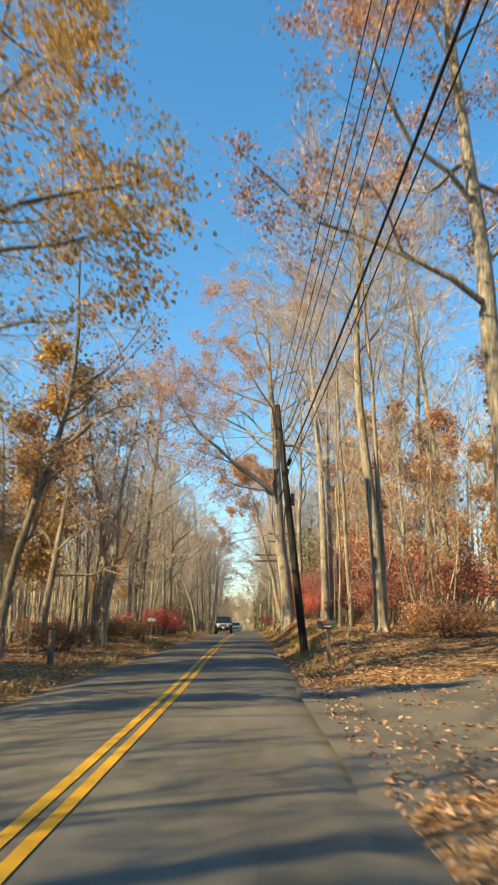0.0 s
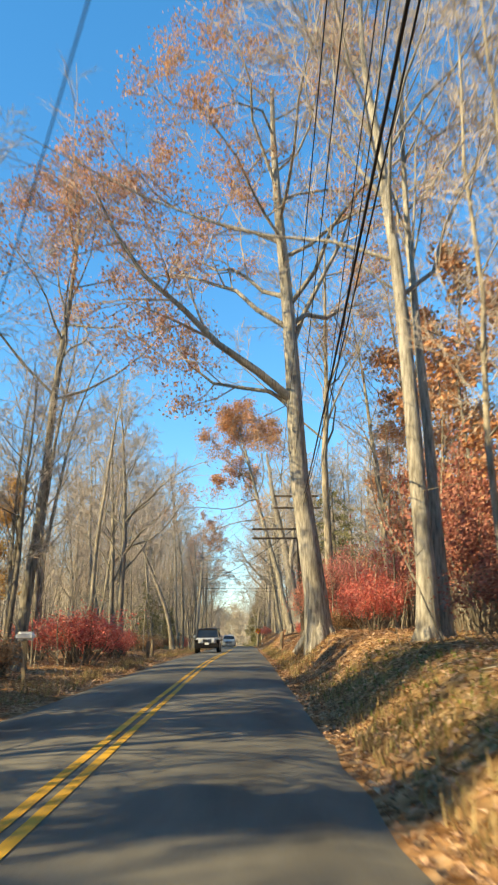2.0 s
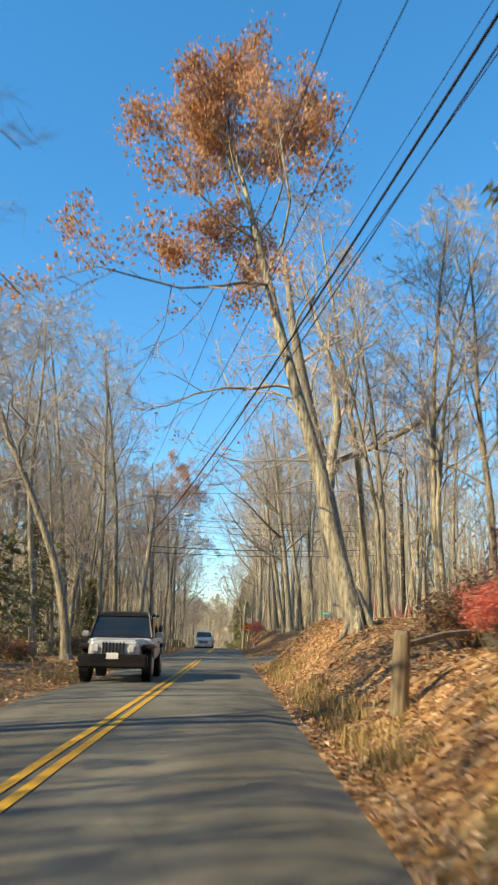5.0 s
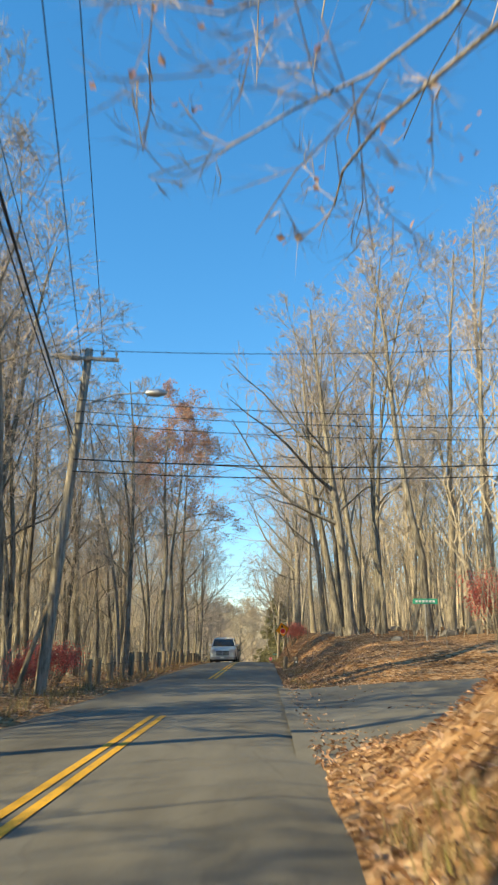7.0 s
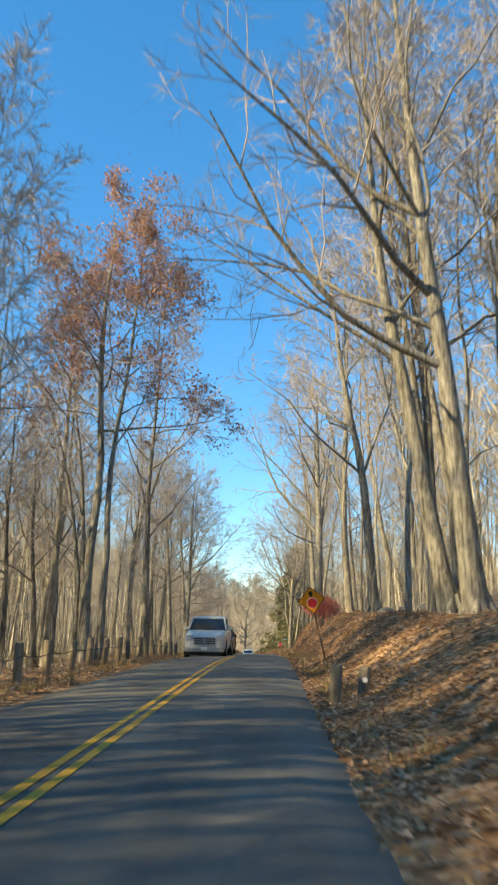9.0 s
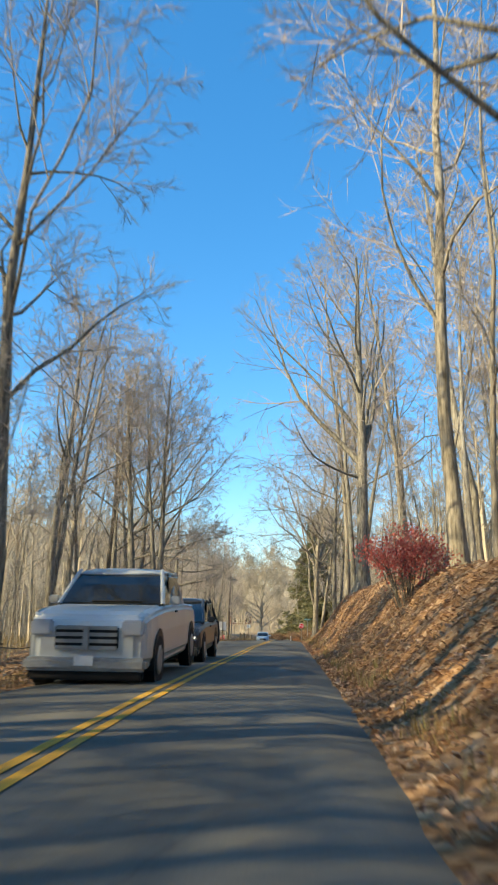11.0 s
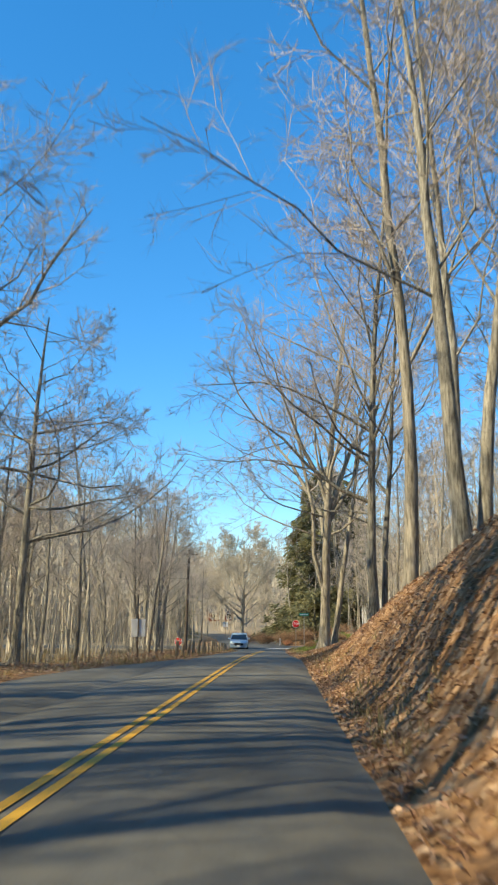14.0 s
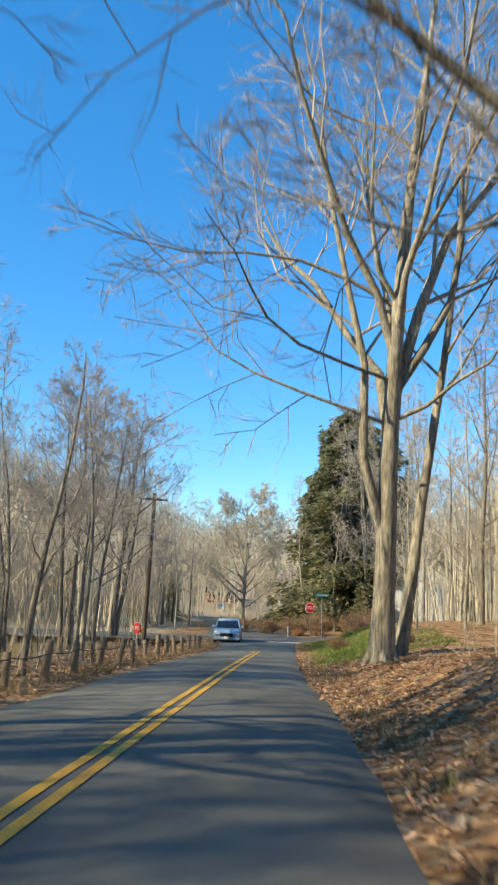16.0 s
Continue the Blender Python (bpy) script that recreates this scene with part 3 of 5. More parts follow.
tree(19, "great bare multi-stemmed tree with furrowed bark at the lawn", [(0, 0, 0.045, 0.0, 20, 0.3), (0.5, 0.65, 0.13, 0.03, 17, 0.18)],
     MAPLE | dict(start=0.42, toward=(-0.05, -0.05, 0.45), rise=(0.015, 0.05, 0.06, 0.03), count=(12, 8, 6), sway=0.022), BARK_TAN, at(4.2, 220.2), group=R,
     limbs=((2.9, -0.24, 0.05, 1, 15, 0.16), (4.6, -0.16, 0.05, 1, 15, 0.22), (5.6, 0.04, 0.14, 1, 13, 0.17), (7.0, 0.55, -0.05, 0.8, 10, 0.15), (8.0, -0.1, -0.1, 1, 11, 0.14), (8.6, 0.14, 0.1, 1, 10, 0.12),
            (6.2, -0.97, -0.3, 0.0, 8.0, 0.06), (7.4, -0.95, -0.3, 0.04, 9, 0.06), (9.4, -0.95, -0.2, 0.2, 9, 0.07), (6.3, 0.95, -0.2, 0.15, 6, 0.07)))
tree(20, "slim bare tree at the end of the bank", [(0, 0, -0.01, 0, 20, 0.22), (0.5, 0.4, 0.06, 0, 17, 0.15)], MAPLE | dict(toward=(-0.2, 0, 0.05), count=(20, 9, 7)), BARK_GREY, at(5.6, 208), group=R, limbs=((5.6, -0.8, -0.12, 0.6, 9.5, 0.1), (4.7, -0.97, 0.12, -0.02, 6.5, 0.045), (5.1, -0.95, 0.3, 0.0, 7, 0.05), (7.5, -0.8, -0.3, 0.35, 6, 0.07), (8.6, -0.8, 0.1, 0.6, 8, 0.08)))
tree(21, "bare roadside tree with spreading grey limbs", [(0, 0, -0.06, 0.0, 19, 0.24), (0.5, 0.4, 0.03, 0.0, 18, 0.2)], MAPLE | dict(start=0.35, toward=(-0.25, 0, 0), crook=1.2, rise=(0.0, 0.08, 0.06, 0.03), slim=(0.28, 0.5, 0.5)), BARK_GREY, at(6.4, 194.5), group=R)
tree(22, "bare roadside tree with spreading grey limbs", [(0, 0, -0.1, 0.0, 18, 0.26)], MAPLE | dict(start=0.35, toward=(-0.25, 0, 0)), BARK_GREY, at(6.8, 150), group=R)
# left-hand side
tree(31, "oak with thinning golden leaves arching over the road", [(0, 0, 0.0, 0, 21, 0.24)], OAK | dict(start=0.3, toward=(0.08, 0, 0)), BARK_DARK, at(-6.6, 13.5), (20, 0.15, 6.6, 0.9), LEAF_GOLD, L, limbs=((5.6, 0.98, 0.15, 0.05, 6.0, 0.08), (7.0, 0.98, 0.2, 0.1, 6.4, 0.09), (8.6, 0.95, 0.1, 0.3, 6.6, 0.09), (10.5, 0.85, 0.3, 0.5, 6.4, 0.09)))
tree(49, "dark slim tree with drooping sprays of withered brown leaves", [(0, 0, 0.0, 0, 13, 0.16)], SLENDER | dict(fine=True), BARK_DARK, at(-6.0, 24.0), (8, 0.14, 3.5, 0.5), LEAF_BROWN, L, limbs=((6.3, 0.97, -0.15, 0.12, 4.6, 0.07), (7.2, 0.95, -0.3, 0.18, 4.2, 0.06), (8.0, 0.9, 0.1, 0.2, 4.0, 0.06)))
tree(50, "tall pale tree rising out of red shrubs", [(0, 0, 0.0, 0.01, 19, 0.22)], MAPLE | dict(start=0.45), BARK_TAN, at(5.6, 61.3), group=R)
tree(32, "oak with brown leaves on drooping boughs", [(0, 0, 0.02, 0, 11, 0.16)], OAK | dict(start=0.28, toward=(0.25, 0, -0.1)), BARK_TAN, at(-6.6, 31), (8, 0.14, 3, 0.35), LEAF_ORANGE, L)
tree(51, "tall oak with a high crown of faded russet leaves", [(0, 0, 0.02, 0, 18, 0.2)], OAK | dict(start=0.5, toward=(0.12, 0, 0.15)), BARK_GREY, at(-5.7, 50.5), (12, 0.14, 9.0, 0.85), LEAF_RUSSET, L)
tree(33, "leaning double-stemmed pale tree at the road edge", [(0, 0, 0.1, 0, 11, 0.17), (-0.3, 0.2, 0.05, 0, 12, 0.16)], WOODS | dict(fine=True), BARK_TAN, at(-4.9, 35), group=L)
tree(34, "bare wide-forking tree behind a red shrub", [(0, 0, 0.09, 0.02, 15, 0.2), (-0.2, 0.1, -0.12, 0, 14, 0.17)], MAPLE | dict(start=0.3), BARK_GREY, at(-5.7, 70), group=L, limbs=((6, 0.95, 0.1, 0.2, 5, 0.07), (7.5, 0.8, -0.1, 0.5, 6, 0.09)))
tree(35, "crooked bare tree with two tall tops", [(0, 0, 0.03, 0, 16, 0.2)], MAPLE | dict(crook=2.0, start=0.45), BARK_TAN, at(-5.0, 95), group=L)
tree(36, "oak holding red-brown leaves above the guard posts", [(0, 0, 0.03, 0, 19, 0.2), (0.4, 0.3, 0.04, 0.02, 18, 0.15)], OAK | dict(start=0.5, toward=(0.05, 0, 0.15), reach=(0.3, 0.45, 0.45)), BARK_GREY, at(-4.9, 141), (11, 0.15, 8.5, 0.85), LEAF_RUSSET, L)
tree(37, "tall bare tree beside the pull-off", [(0, 0, 0.0, 0, 16, 0.24)], MAPLE | dict(start=0.4, crook=0.8), BARK_GREY, at(-7.1, 181.5), group=L, limbs=((3.6, 0.97, 0.1, 0.14, 5.5, 0.06), (4.8, 0.95, 0.0, 0.25, 6.2, 0.08), (6.2, 0.9, 0.1, 0.4, 6.5, 0.09)))
tree(38, "bare crooked tree with two stems beside the pull-off", [(0, 0, 0.1, 0, 15.5, 0.2), (0.1, 0.1, 0.02, 0, 14, 0.15)], MAPLE | dict(start=0.35, crook=0.8, toward=(0.1, 0, 0.15)), BARK_GREY, at(-5.8, 180.6), group=L)
tree(39, "bare spreading tree beyond the guard posts", [(0, 0, 0.02, 0, 17, 0.24), (0.2, 0.2, 0.1, 0, 15, 0.17)], MAPLE | dict(start=0.3), BARK_DARK, at(-11.4, 257), group=L)
tree(40, "bare slanting tree beside the guard posts", [(0, 0, 0.18, 0, 12, 0.12)], SLENDER, BARK_DARK, at(-6.6, 224), group=L)
tree(41, "bare roadside tree leaning over the pull-off", [(0, 0, 0.05, 0, 12, 0.15)], MAPLE | dict(toward=(0.1, 0, 0)), BARK_GREY, at(-14.5, 209), group=L)
tree(43, "tall bare tree with upswept limbs beside the pull-off", [(0, 0, 0.05, 0, 21, 0.26), (-0.4, 0.3, -0.06, 0, 19, 0.2)], MAPLE | dict(start=0.34, toward=(0.1, 0, 0)), BARK_GREY, at(-11.2, 201), group=L, limbs=((7.5, 0.97, 0.0, 0.15, 7, 0.1), (10.5, 0.9, -0.1, 0.4, 8, 0.13), (6, 0.95, 0.1, 0.3, 6, 0.08)))
tree(44, "tall bare tree with upswept limbs beside the pull-off", [(0, 0, 0.05, 0, 17, 0.2)], MAPLE | dict(start=0.42), BARK_DARK, at(-11.5, 246), group=L)
tree(52, "bare tree with level sprays of twigs beside the pull-off", [(0, 0, 0.03, 0, 14.5, 0.19)], MAPLE | dict(start=0.34, angle=((45, 80), (25, 55), (25, 60)), toward=(0.15, 0, 0)), BARK_GREY, at(-8.3, 204.5), group=L, limbs=((4.6, 0.97, 0.0, 0.15, 5, 0.06), (6.0, 0.95, -0.1, 0.2, 5.5, 0.07), (7.5, 0.95, 0.1, 0.25, 5.5, 0.07), (9.0, 0.9, 0.0, 0.35, 5, 0.06)))
tree(45, "tall bare tree at the edge of the meadow", [(0, 0, -0.03, 0, 18, 0.22)], MAPLE | dict(start=0.36), BARK_GREY, at(-9.5, 174), group=L)
tree(46, "bare tree with arching limbs above the road edge", [(0, 0, 0.06, 0, 19, 0.22)], MAPLE | dict(start=0.38, toward=(0.2, 0, 0)), BARK_GREY, at(-5.4, 156), group=L)
tree(47, "slim bare tree beyond the guard posts", [(0, 0, 0.03, 0, 13, 0.13), (0.5, 0.4, -0.04, 0, 12, 0.1)], MAPLE | dict(start=0.3), BARK_GREY, at(-8.2, 237), group=L)
tree(48, "slim bare tree beyond the guard posts", [(0, 0, -0.02, 0, 14, 0.14)], MAPLE | dict(start=0.32), BARK_DARK, at(-10.4, 241), group=L)
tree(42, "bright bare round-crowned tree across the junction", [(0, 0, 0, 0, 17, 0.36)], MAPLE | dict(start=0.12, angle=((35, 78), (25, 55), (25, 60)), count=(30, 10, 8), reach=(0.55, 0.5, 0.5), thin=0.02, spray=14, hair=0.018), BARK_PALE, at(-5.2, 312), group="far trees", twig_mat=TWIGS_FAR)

# the woods behind: a dozen kinds of tree, set out at random
KINDS = [
    tree(101, "slender bare woodland tree", [(0, 0, 0.01, 0, 18, 0.15)], WOODS, BARK_GREY, at(-9, 12), group="woodland trees"),
    tree(102, "straight bare woodland tree", [(0, 0, -0.02, 0.01, 20, 0.19)], WOODS, BARK_TAN, at(10, 48), group="woodland trees"),
    tree(103, "bare woodland tree with two stems", [(0, 0, 0.05, 0, 17, 0.14), (0.3, 0.2, -0.03, 0.02, 16, 0.12)], WOODS, BARK_GREY, at(-8, 60), group="woodland trees"),
    tree(104, "dark bare woodland tree", [(0, 0, 0.02, -0.03, 16, 0.17)], MAPLE | dict(count=(12, 6, 6), fine=False, hair=0.0085, spray=8), BARK_DARK, at(11, 70), group="woodland trees"),
    tree(105, "thin young bare woodland tree", [(0, 0, 0.03, 0.03, 12, 0.07)], SLENDER, BARK_TAN, at(-7, 84), group="woodland trees"),
    tree(106, "thin pale bare sapling", [(0, 0, -0.04, 0, 10, 0.05), (0.15, 0, 0.06, 0, 8, 0.035)], SLENDER, BARK_PALE, at(9, 90), group="woodland trees"),
    tree(107, "tall grey bare woodland tree", [(0, 0, 0, 0.02, 21, 0.21)], WOODS | dict(start=0.5), BARK_GREY, at(-10, 120), group="woodland trees"),
    tree(108, "pale straight bare woodland tree", [(0, 0, 0.02, 0, 17, 0.13)], WOODS | dict(start=0.35), BARK_PALE, at(12, 140), group="woodland trees"),
]
GOLDEN = [
    tree(121, "young beech with golden leaves in the understorey", [(0, 0, 0.03, 0, 8.5, 0.07)], SLENDER | dict(start=0.15), BARK_PALE, at(-8.5, 19), (15, 0.17, 0.8, 0.95), LEAF_GOLD, "understorey trees"),
    tree(122, "young oak with orange-brown leaves in the understorey", [(0, 0, -0.03, 0, 10, 0.08)], SLENDER | dict(start=0.15), BARK_GREY, at(11, 36), (15, 0.17, 1.0, 0.95), LEAF_ORANGE, "understorey trees"),
]


def scatter():
    rng = random.Random(7)
    taken = [(o.matrix_basis.translation.x, o.matrix_basis.translation.y) for o in scene.objects if o.get("category") == "tree"]
    made = 0
    for _ in range(9000):
        if made >= 238:
            break
        side = -1 if rng.random() < 0.55 else 1
        # left trees behind the start stay unseen; they are added to shade the road
        y = rng.uniform(-38, 300)
        x = side * (5.0 + rng.random() ** 1.5 * 14)
        if side < 0:
            if y > 150 and rng.random() < 0.2:
                continue
            x -= shoulder(y)
        elif y < 3 * x - 8:
            continue
        if side > 0 and (97 < y < 113 or y < 22 and x < 12 or 224 < y < 268 and x < 20 or 203 < y < 225 and x < 9.5 or 143 < y < 200 and x < 6.2 or 38 < y < 97 and x < 6.8 or 112 < y < 130.5 and x < 11):
            continue
        if 255 < y < 269 or y > 268 and abs(x) < 9 or y > 215 and side < 0 and x > -8 or side < 0 and 194 < y < 216 and x > -13:
            continue
        gap = 1.5 if abs(x) < 10 else 2.0
        if any((x - a) ** 2 + (y - b) ** 2 < gap * gap for a, b in taken):
            continue
        taken.append((x, y))
        kind = rng.choice(KINDS if rng.random() < 0.75 else KINDS[4:6])
        size = rng.uniform(0.72, 1.1)
        if side < 0 and y < 105:
            size *= 0.62 if 10 < y < 60 else 0.78
        if side > 0 and y > 112:
            size *= 1.34
        elif side < 0 and 105 < y < 160:
            size *= 1.1
        elif side < 0 and y >= 160:
            size *= 0.7 if 196 < y < 224 else 0.88
        turn, tall = rng.uniform(0, 360), rng.uniform(0.9, 1.1)
        made += 1
        if 11 < x < 24 and 271 < y < 287:
            continue
        copy_thing(kind, pose(x, y, lie(x, y) - 0.1, 0, 0, turn) @ Matrix.Diagonal((size, size, size * tall, 1)))
    for n in range(16):  # tall trees behind the guard posts
        x, y = -8.5 - 12 * rng.random(), 106 + 2.3 * n + rng.uniform(-1, 1)
        copy_thing(KINDS[(1, 3, 0, 6, 2)[n % 5]], pose(x, y, lie(x, y) - 0.1, 0, 0, 61 * n) @ Matrix.Scale(rng.uniform(1.0, 1.2), 4))
    for n in range(22):  # the clump between the pull-off and the meadow
        x, y = -9.5 - 13 * rng.random(), 146 + 2.4 * n + rng.uniform(-1, 1)
        copy_thing(KINDS[(0, 2, 3, 6, 1)[n % 5]], pose(x, y, lie(x, y) - 0.1, 0, 0, 83 * n) @ Matrix.Scale(rng.uniform(0.85, 1.1), 4))
    for x, y, k, s in ((11.2, 131.5, 6, 1.15), (13, 134, 1, 1.2), (8.6, 140, 6, 1.1), (14.5, 129.5, 0, 1.25),
                       (-11, 210, 2, 0.7), (-10.3, 214, 0, 0.65), (-11.8, 216, 2, 0.75), (-9.6, 218.5, 3, 0.7), (-12.6, 212, 6, 0.6),
                       (-10.4, 243.5, 2, 0.95), (-12.4, 250, 0, 0.8), (-12.5, 233, 0, 0.8),
                       (9, 232, 4, 0.9), (11, 238, 3, 0.9), (8.4, 243, 4, 1.0), (13, 230, 0, 0.9), (10.2, 250, 7, 0.9), (14.5, 243, 6, 0.85), (12.5, 252, 4, 1.1), (16, 236, 2, 0.95), (17, 250, 0, 0.9), (7.8, 237, 4, 0.8), (18.5, 243, 1, 0.9), (12.2, 245, 5, 1.1), (14.2, 252, 2, 0.7), (10.8, 244.5, 4, 1.0)):
        copy_thing(KINDS[k], pose(x, y, lie(x, y) - 0.1, 0, 0, 83 * y % 360) @ Matrix.Scale(s, 4))
    for n, (x, y, s) in enumerate(((6.2, 279, 0.8), (9.4, 281, 0.85), (3.4, 284, 0.75), (7.8, 283, 0.9), (1.5, 287, 0.7), (10.0, 274, 0.7))):
        copy_thing(KINDS[(n * 3) % 8], pose(x, y, lie(x, y) - 0.1, 0, 0, 50 * n) @ Matrix.Scale(s, 4))
    for x, y, k, s in ((-9.5, 27, 0, 1.1), (-11, 36, 0, 1.3), (-12, 47, 1, 1.2), (-8.4, 52, 0, 0.8), (-14, 22, 1, 1.2), (-9, 9, 0, 1), (13, 31, 1, 1.3), (10.5, 45, 1, 1.25), (14, 52, 1, 1.3), (11, 57, 1, 1.1), (9, 62, 1, 1), (16, 40, 0, 1.2), (-15, 33, 1, 1.3)):
        copy_thing(GOLDEN[k], pose(x, y, lie(x, y) - 0.05, 0, 0, x * 77 % 360) @ Matrix.Scale(s, 4))
    for x, y, k, s in ((-16, 42, 0, 1.2), (-7.8, 15, 0, 1), (-10.5, 18, 0, 1.4), (-12.5, 28, 0, 1.5), (8.4, 53.5, 1, 1.25), (9.8, 51, 1, 1.35), (11, 24, 1, 1.2), (-6.9, 20, 0, 1.15), (-9.2, 33, 0, 1.5), (-10.5, 40, 0, 1.5), (-12, 14, 0, 1.5)):
        copy_thing(GOLDEN[k], pose(x, y, lie(x, y) - 0.05, 0, 0, x * 77 % 360) @ Matrix.Scale(s, 4))


scatter()


def far_woods():
    """Bare woods past the roadside trees and over the hills: trunks with rising, forking branches."""
    rng = random.Random(17)
    wood = Soup()

    def sliver(a, b, w):
        n = len(wood.v)
        d = (b - a).normalized()
        u = d.cross(Vector((rng.gauss(0, 1), rng.gauss(0, 1), 0.2))).normalized() * w
        v = d.cross(u)
        wood.v.extend((a + u, a - u * 0.5 + v * 0.87, a - u * 0.5 - v * 0.87, b))
        wood.f.extend(((n, n + 1, n + 3), (n + 1, n + 2, n + 3), (n + 2, n, n + 3)))

    def fine(a, b, w):
        wood.blade(rng, a, b, w)

    made = 0
    while made < 10500:
        near, hillside = made < 4700, made >= 9000
        if near:
            side = rng.choice((-1, 1))
            x, y = side * (13 + 58 * rng.random() ** 1.7), rng.uniform(-60, 330)
            if side < 0 and y > 150 and x > -30 and rng.random() < 0.5 or side > 0 and 95 < y < 116 and x < 40:
                continue
        elif hillside:  # the wooded rise beyond the meadow
            x, y = -28 - 120 * rng.random(), rng.uniform(175, 430)
        else:
            x, y = rng.gauss(0, 75), 282 + 260 * rng.random() ** 1.5
            if y < 370 and abs(x + 2.5 + 0.0042 * max(0, y - 264) ** 1.9) < 7 or y < 300 and abs(x) < 14 or y < 335 and abs(x + 5) < 10:
                continue
        made += 1
        high = rng.uniform(9, 19) * (1 if near else rng.uniform(0.7, 1.0))
        thick = 0.1 if near else 0.12
        foot = Vector((x, y, lie(x, y) - 0.2))
        top = foot + Vector((rng.gauss(0, 0.8), rng.gauss(0, 0.8), high))
        sliver(foot, foot.lerp(top, 0.8), thick)
        for n in range(9 if near else 8):
            s = rng.uniform(0.28, 0.8) if near else rng.uniform(0.12, 0.9)
            a = rng.uniform(0, 6.283)
            reach = high * rng.uniform(0.16, 0.34) * (1.2 - s)
            b = foot.lerp(top, s)
            c = b + Vector((math.cos(a) * reach, math.sin(a) * reach, reach * rng.uniform(0.6, 1.7)))
            w = 0.03 if near else 0.075
            (sliver if near else fine)(b, c, w)
            for k in range(4 if near else 6):
                p = b.lerp(c, rng.uniform(0.25, 0.95))
                q = p + Vector((rng.gauss(0, 0.5), rng.gauss(0, 0.5), rng.uniform(0.4, 1.3))) * (reach * 0.45)
                fine(p, q, w * 0.8)
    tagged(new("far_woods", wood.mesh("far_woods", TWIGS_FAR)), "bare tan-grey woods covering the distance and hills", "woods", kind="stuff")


far_woods()


def brush():
    """Thin saplings and brush between the roadside trees."""
    rng = random.Random(23)
    wood = Soup()
    for _ in range(3400):
        side = rng.choice((-1, 1))
        y = rng.uniform(-20, 300)
        x = side * (4.6 + 13 * rng.random() ** 0.8)
        if side < 0:
            x -= shoulder(y) + (1.0 if y > 205 else 0)
        if side > 0 and (97 < y < 113 or y < 24 and x < 9 or 222 < y < 268 and x < 8 or 143 < y < 203 and x < 6 or 110 < y < 131 and x < 8) or 254 < y < 270 or y > 262 and abs(x) < 12:
            continue
        p = Vector((x, y, lie(x, y) - 0.1))
        high = rng.uniform(1.2, 6.5) * (0.6 if abs(x) < 7 else 1)
        top = p + Vector((rng.gauss(0, 0.12) * high, rng.gauss(0, 0.12) * high, high))
        mid = p.lerp(top, 0.5) + Vector((rng.gauss(0, 0.05), rng.gauss(0, 0.05), 0)) * high
        wood.tube([p, mid, top], [0.008 + 0.005 * high, 0.006 + 0.003 * high, 0.004], 3, closed=False)
        for k in range(7):
            b = mid.lerp(top, rng.uniform(-0.4, 0.9))
            c = b + Vector((rng.gauss(0, 0.16), rng.gauss(0, 0.16), rng.uniform(0.05, 0.3))) * high
            u = (c - b).cross(Vector((rng.gauss(0, 1), rng.gauss(0, 1), 0.3))).normalized() * 0.011
            v = u.cross((c - b).normalized())
            n = len(wood.v)
            wood.v.extend((b + u, b - u * 0.5 + v * 0.87, b - u * 0.5 - v * 0.87, c))
            wood.f.extend(((n, n + 1, n + 3), (n + 1, n + 2, n + 3), (n + 2, n, n + 3)))
    tagged(new("brush", wood.mesh("brush", BARK_TAN)), "leafless saplings and brush under the trees", "brush", kind="stuff")


brush()


def shrub(seed, label, mat, size, many, leafy, place, group=""):
    """A many-stemmed bush; size is its half-widths and height."""
    rng = random.Random(seed)
    root = thing("shrub", label, "shrub", place, group=group)
    wood, crown = Soup(), Soup()
    for n in range(34):
        a = rng.uniform(0, 6.283)
        r = math.sqrt(rng.random())
        tip = Vector((math.cos(a) * r * size[0], math.sin(a) * r * size[1], size[2] * (0.55 + 0.45 * rng.random()) * (1.1 - 0.35 * r)))
        foot = Vector((tip.x * 0.25, tip.y * 0.25, -0.15))
        bend = foot.lerp(tip, 0.5) + Vector((rng.gauss(0, 0.15), rng.gauss(0, 0.15), size[2] * 0.12))
        wood.tube([foot, bend, tip], [0.022, 0.014, 0.005], 4, closed=False)
        for k in range(6):
            b = bend.lerp(tip, rng.random())
            c = b + Vector((rng.gauss(0, 0.3), rng.gauss(0, 0.3), rng.uniform(0.0, 0.4)))
            wood.blade(rng, b, c, 0.007)
            if rng.random() < leafy:
                for m in range(round(many * 2)):
                    leaf(crown, rng, b.lerp(c, rng.random()) + Vector((rng.gauss(0, 0.17), rng.gauss(0, 0.17), rng.gauss(0, 0.13))), rng.uniform(0.05, 0.11))
    part("thicket", wood, BARK_DARK, root, kind="stuff")
    part("foliage", crown, mat, root, kind="stuff")
    return root


RED = shrub(1, "bright red burning bush at the wood's edge", LEAF_RED, (1.5, 1.5, 1.7), 12, 0.9, at(-5.9, 61), "red shrubs")
MAROON = shrub(2, "dull maroon-leaved shrub under the trees", LEAF_MAROON, (1.8, 1.8, 2.6), 12, 0.95, at(7.5, 34), "maroon shrubs")
DUSK = shrub(5, "tall dusky red-leaved shrub at the foot of the trees", LEAF_DUSK, (1.9, 1.9, 4.6), 15, 0.75, at(7.2, 64.5), "tall red shrubs")
BROWN = shrub(3, "tangled brown bramble with withered leaves", LEAF_BROWN, (1.3, 1.3, 1.2), 11, 0.8, at(-5.5, 46), "brambles")
GOLD = shrub(4, "low shrub with thin orange-brown leaves", LEAF_ORANGE, (0.85, 0.85, 0.95), 12, 0.7, at(7.6, 24.0), "golden shrubs")
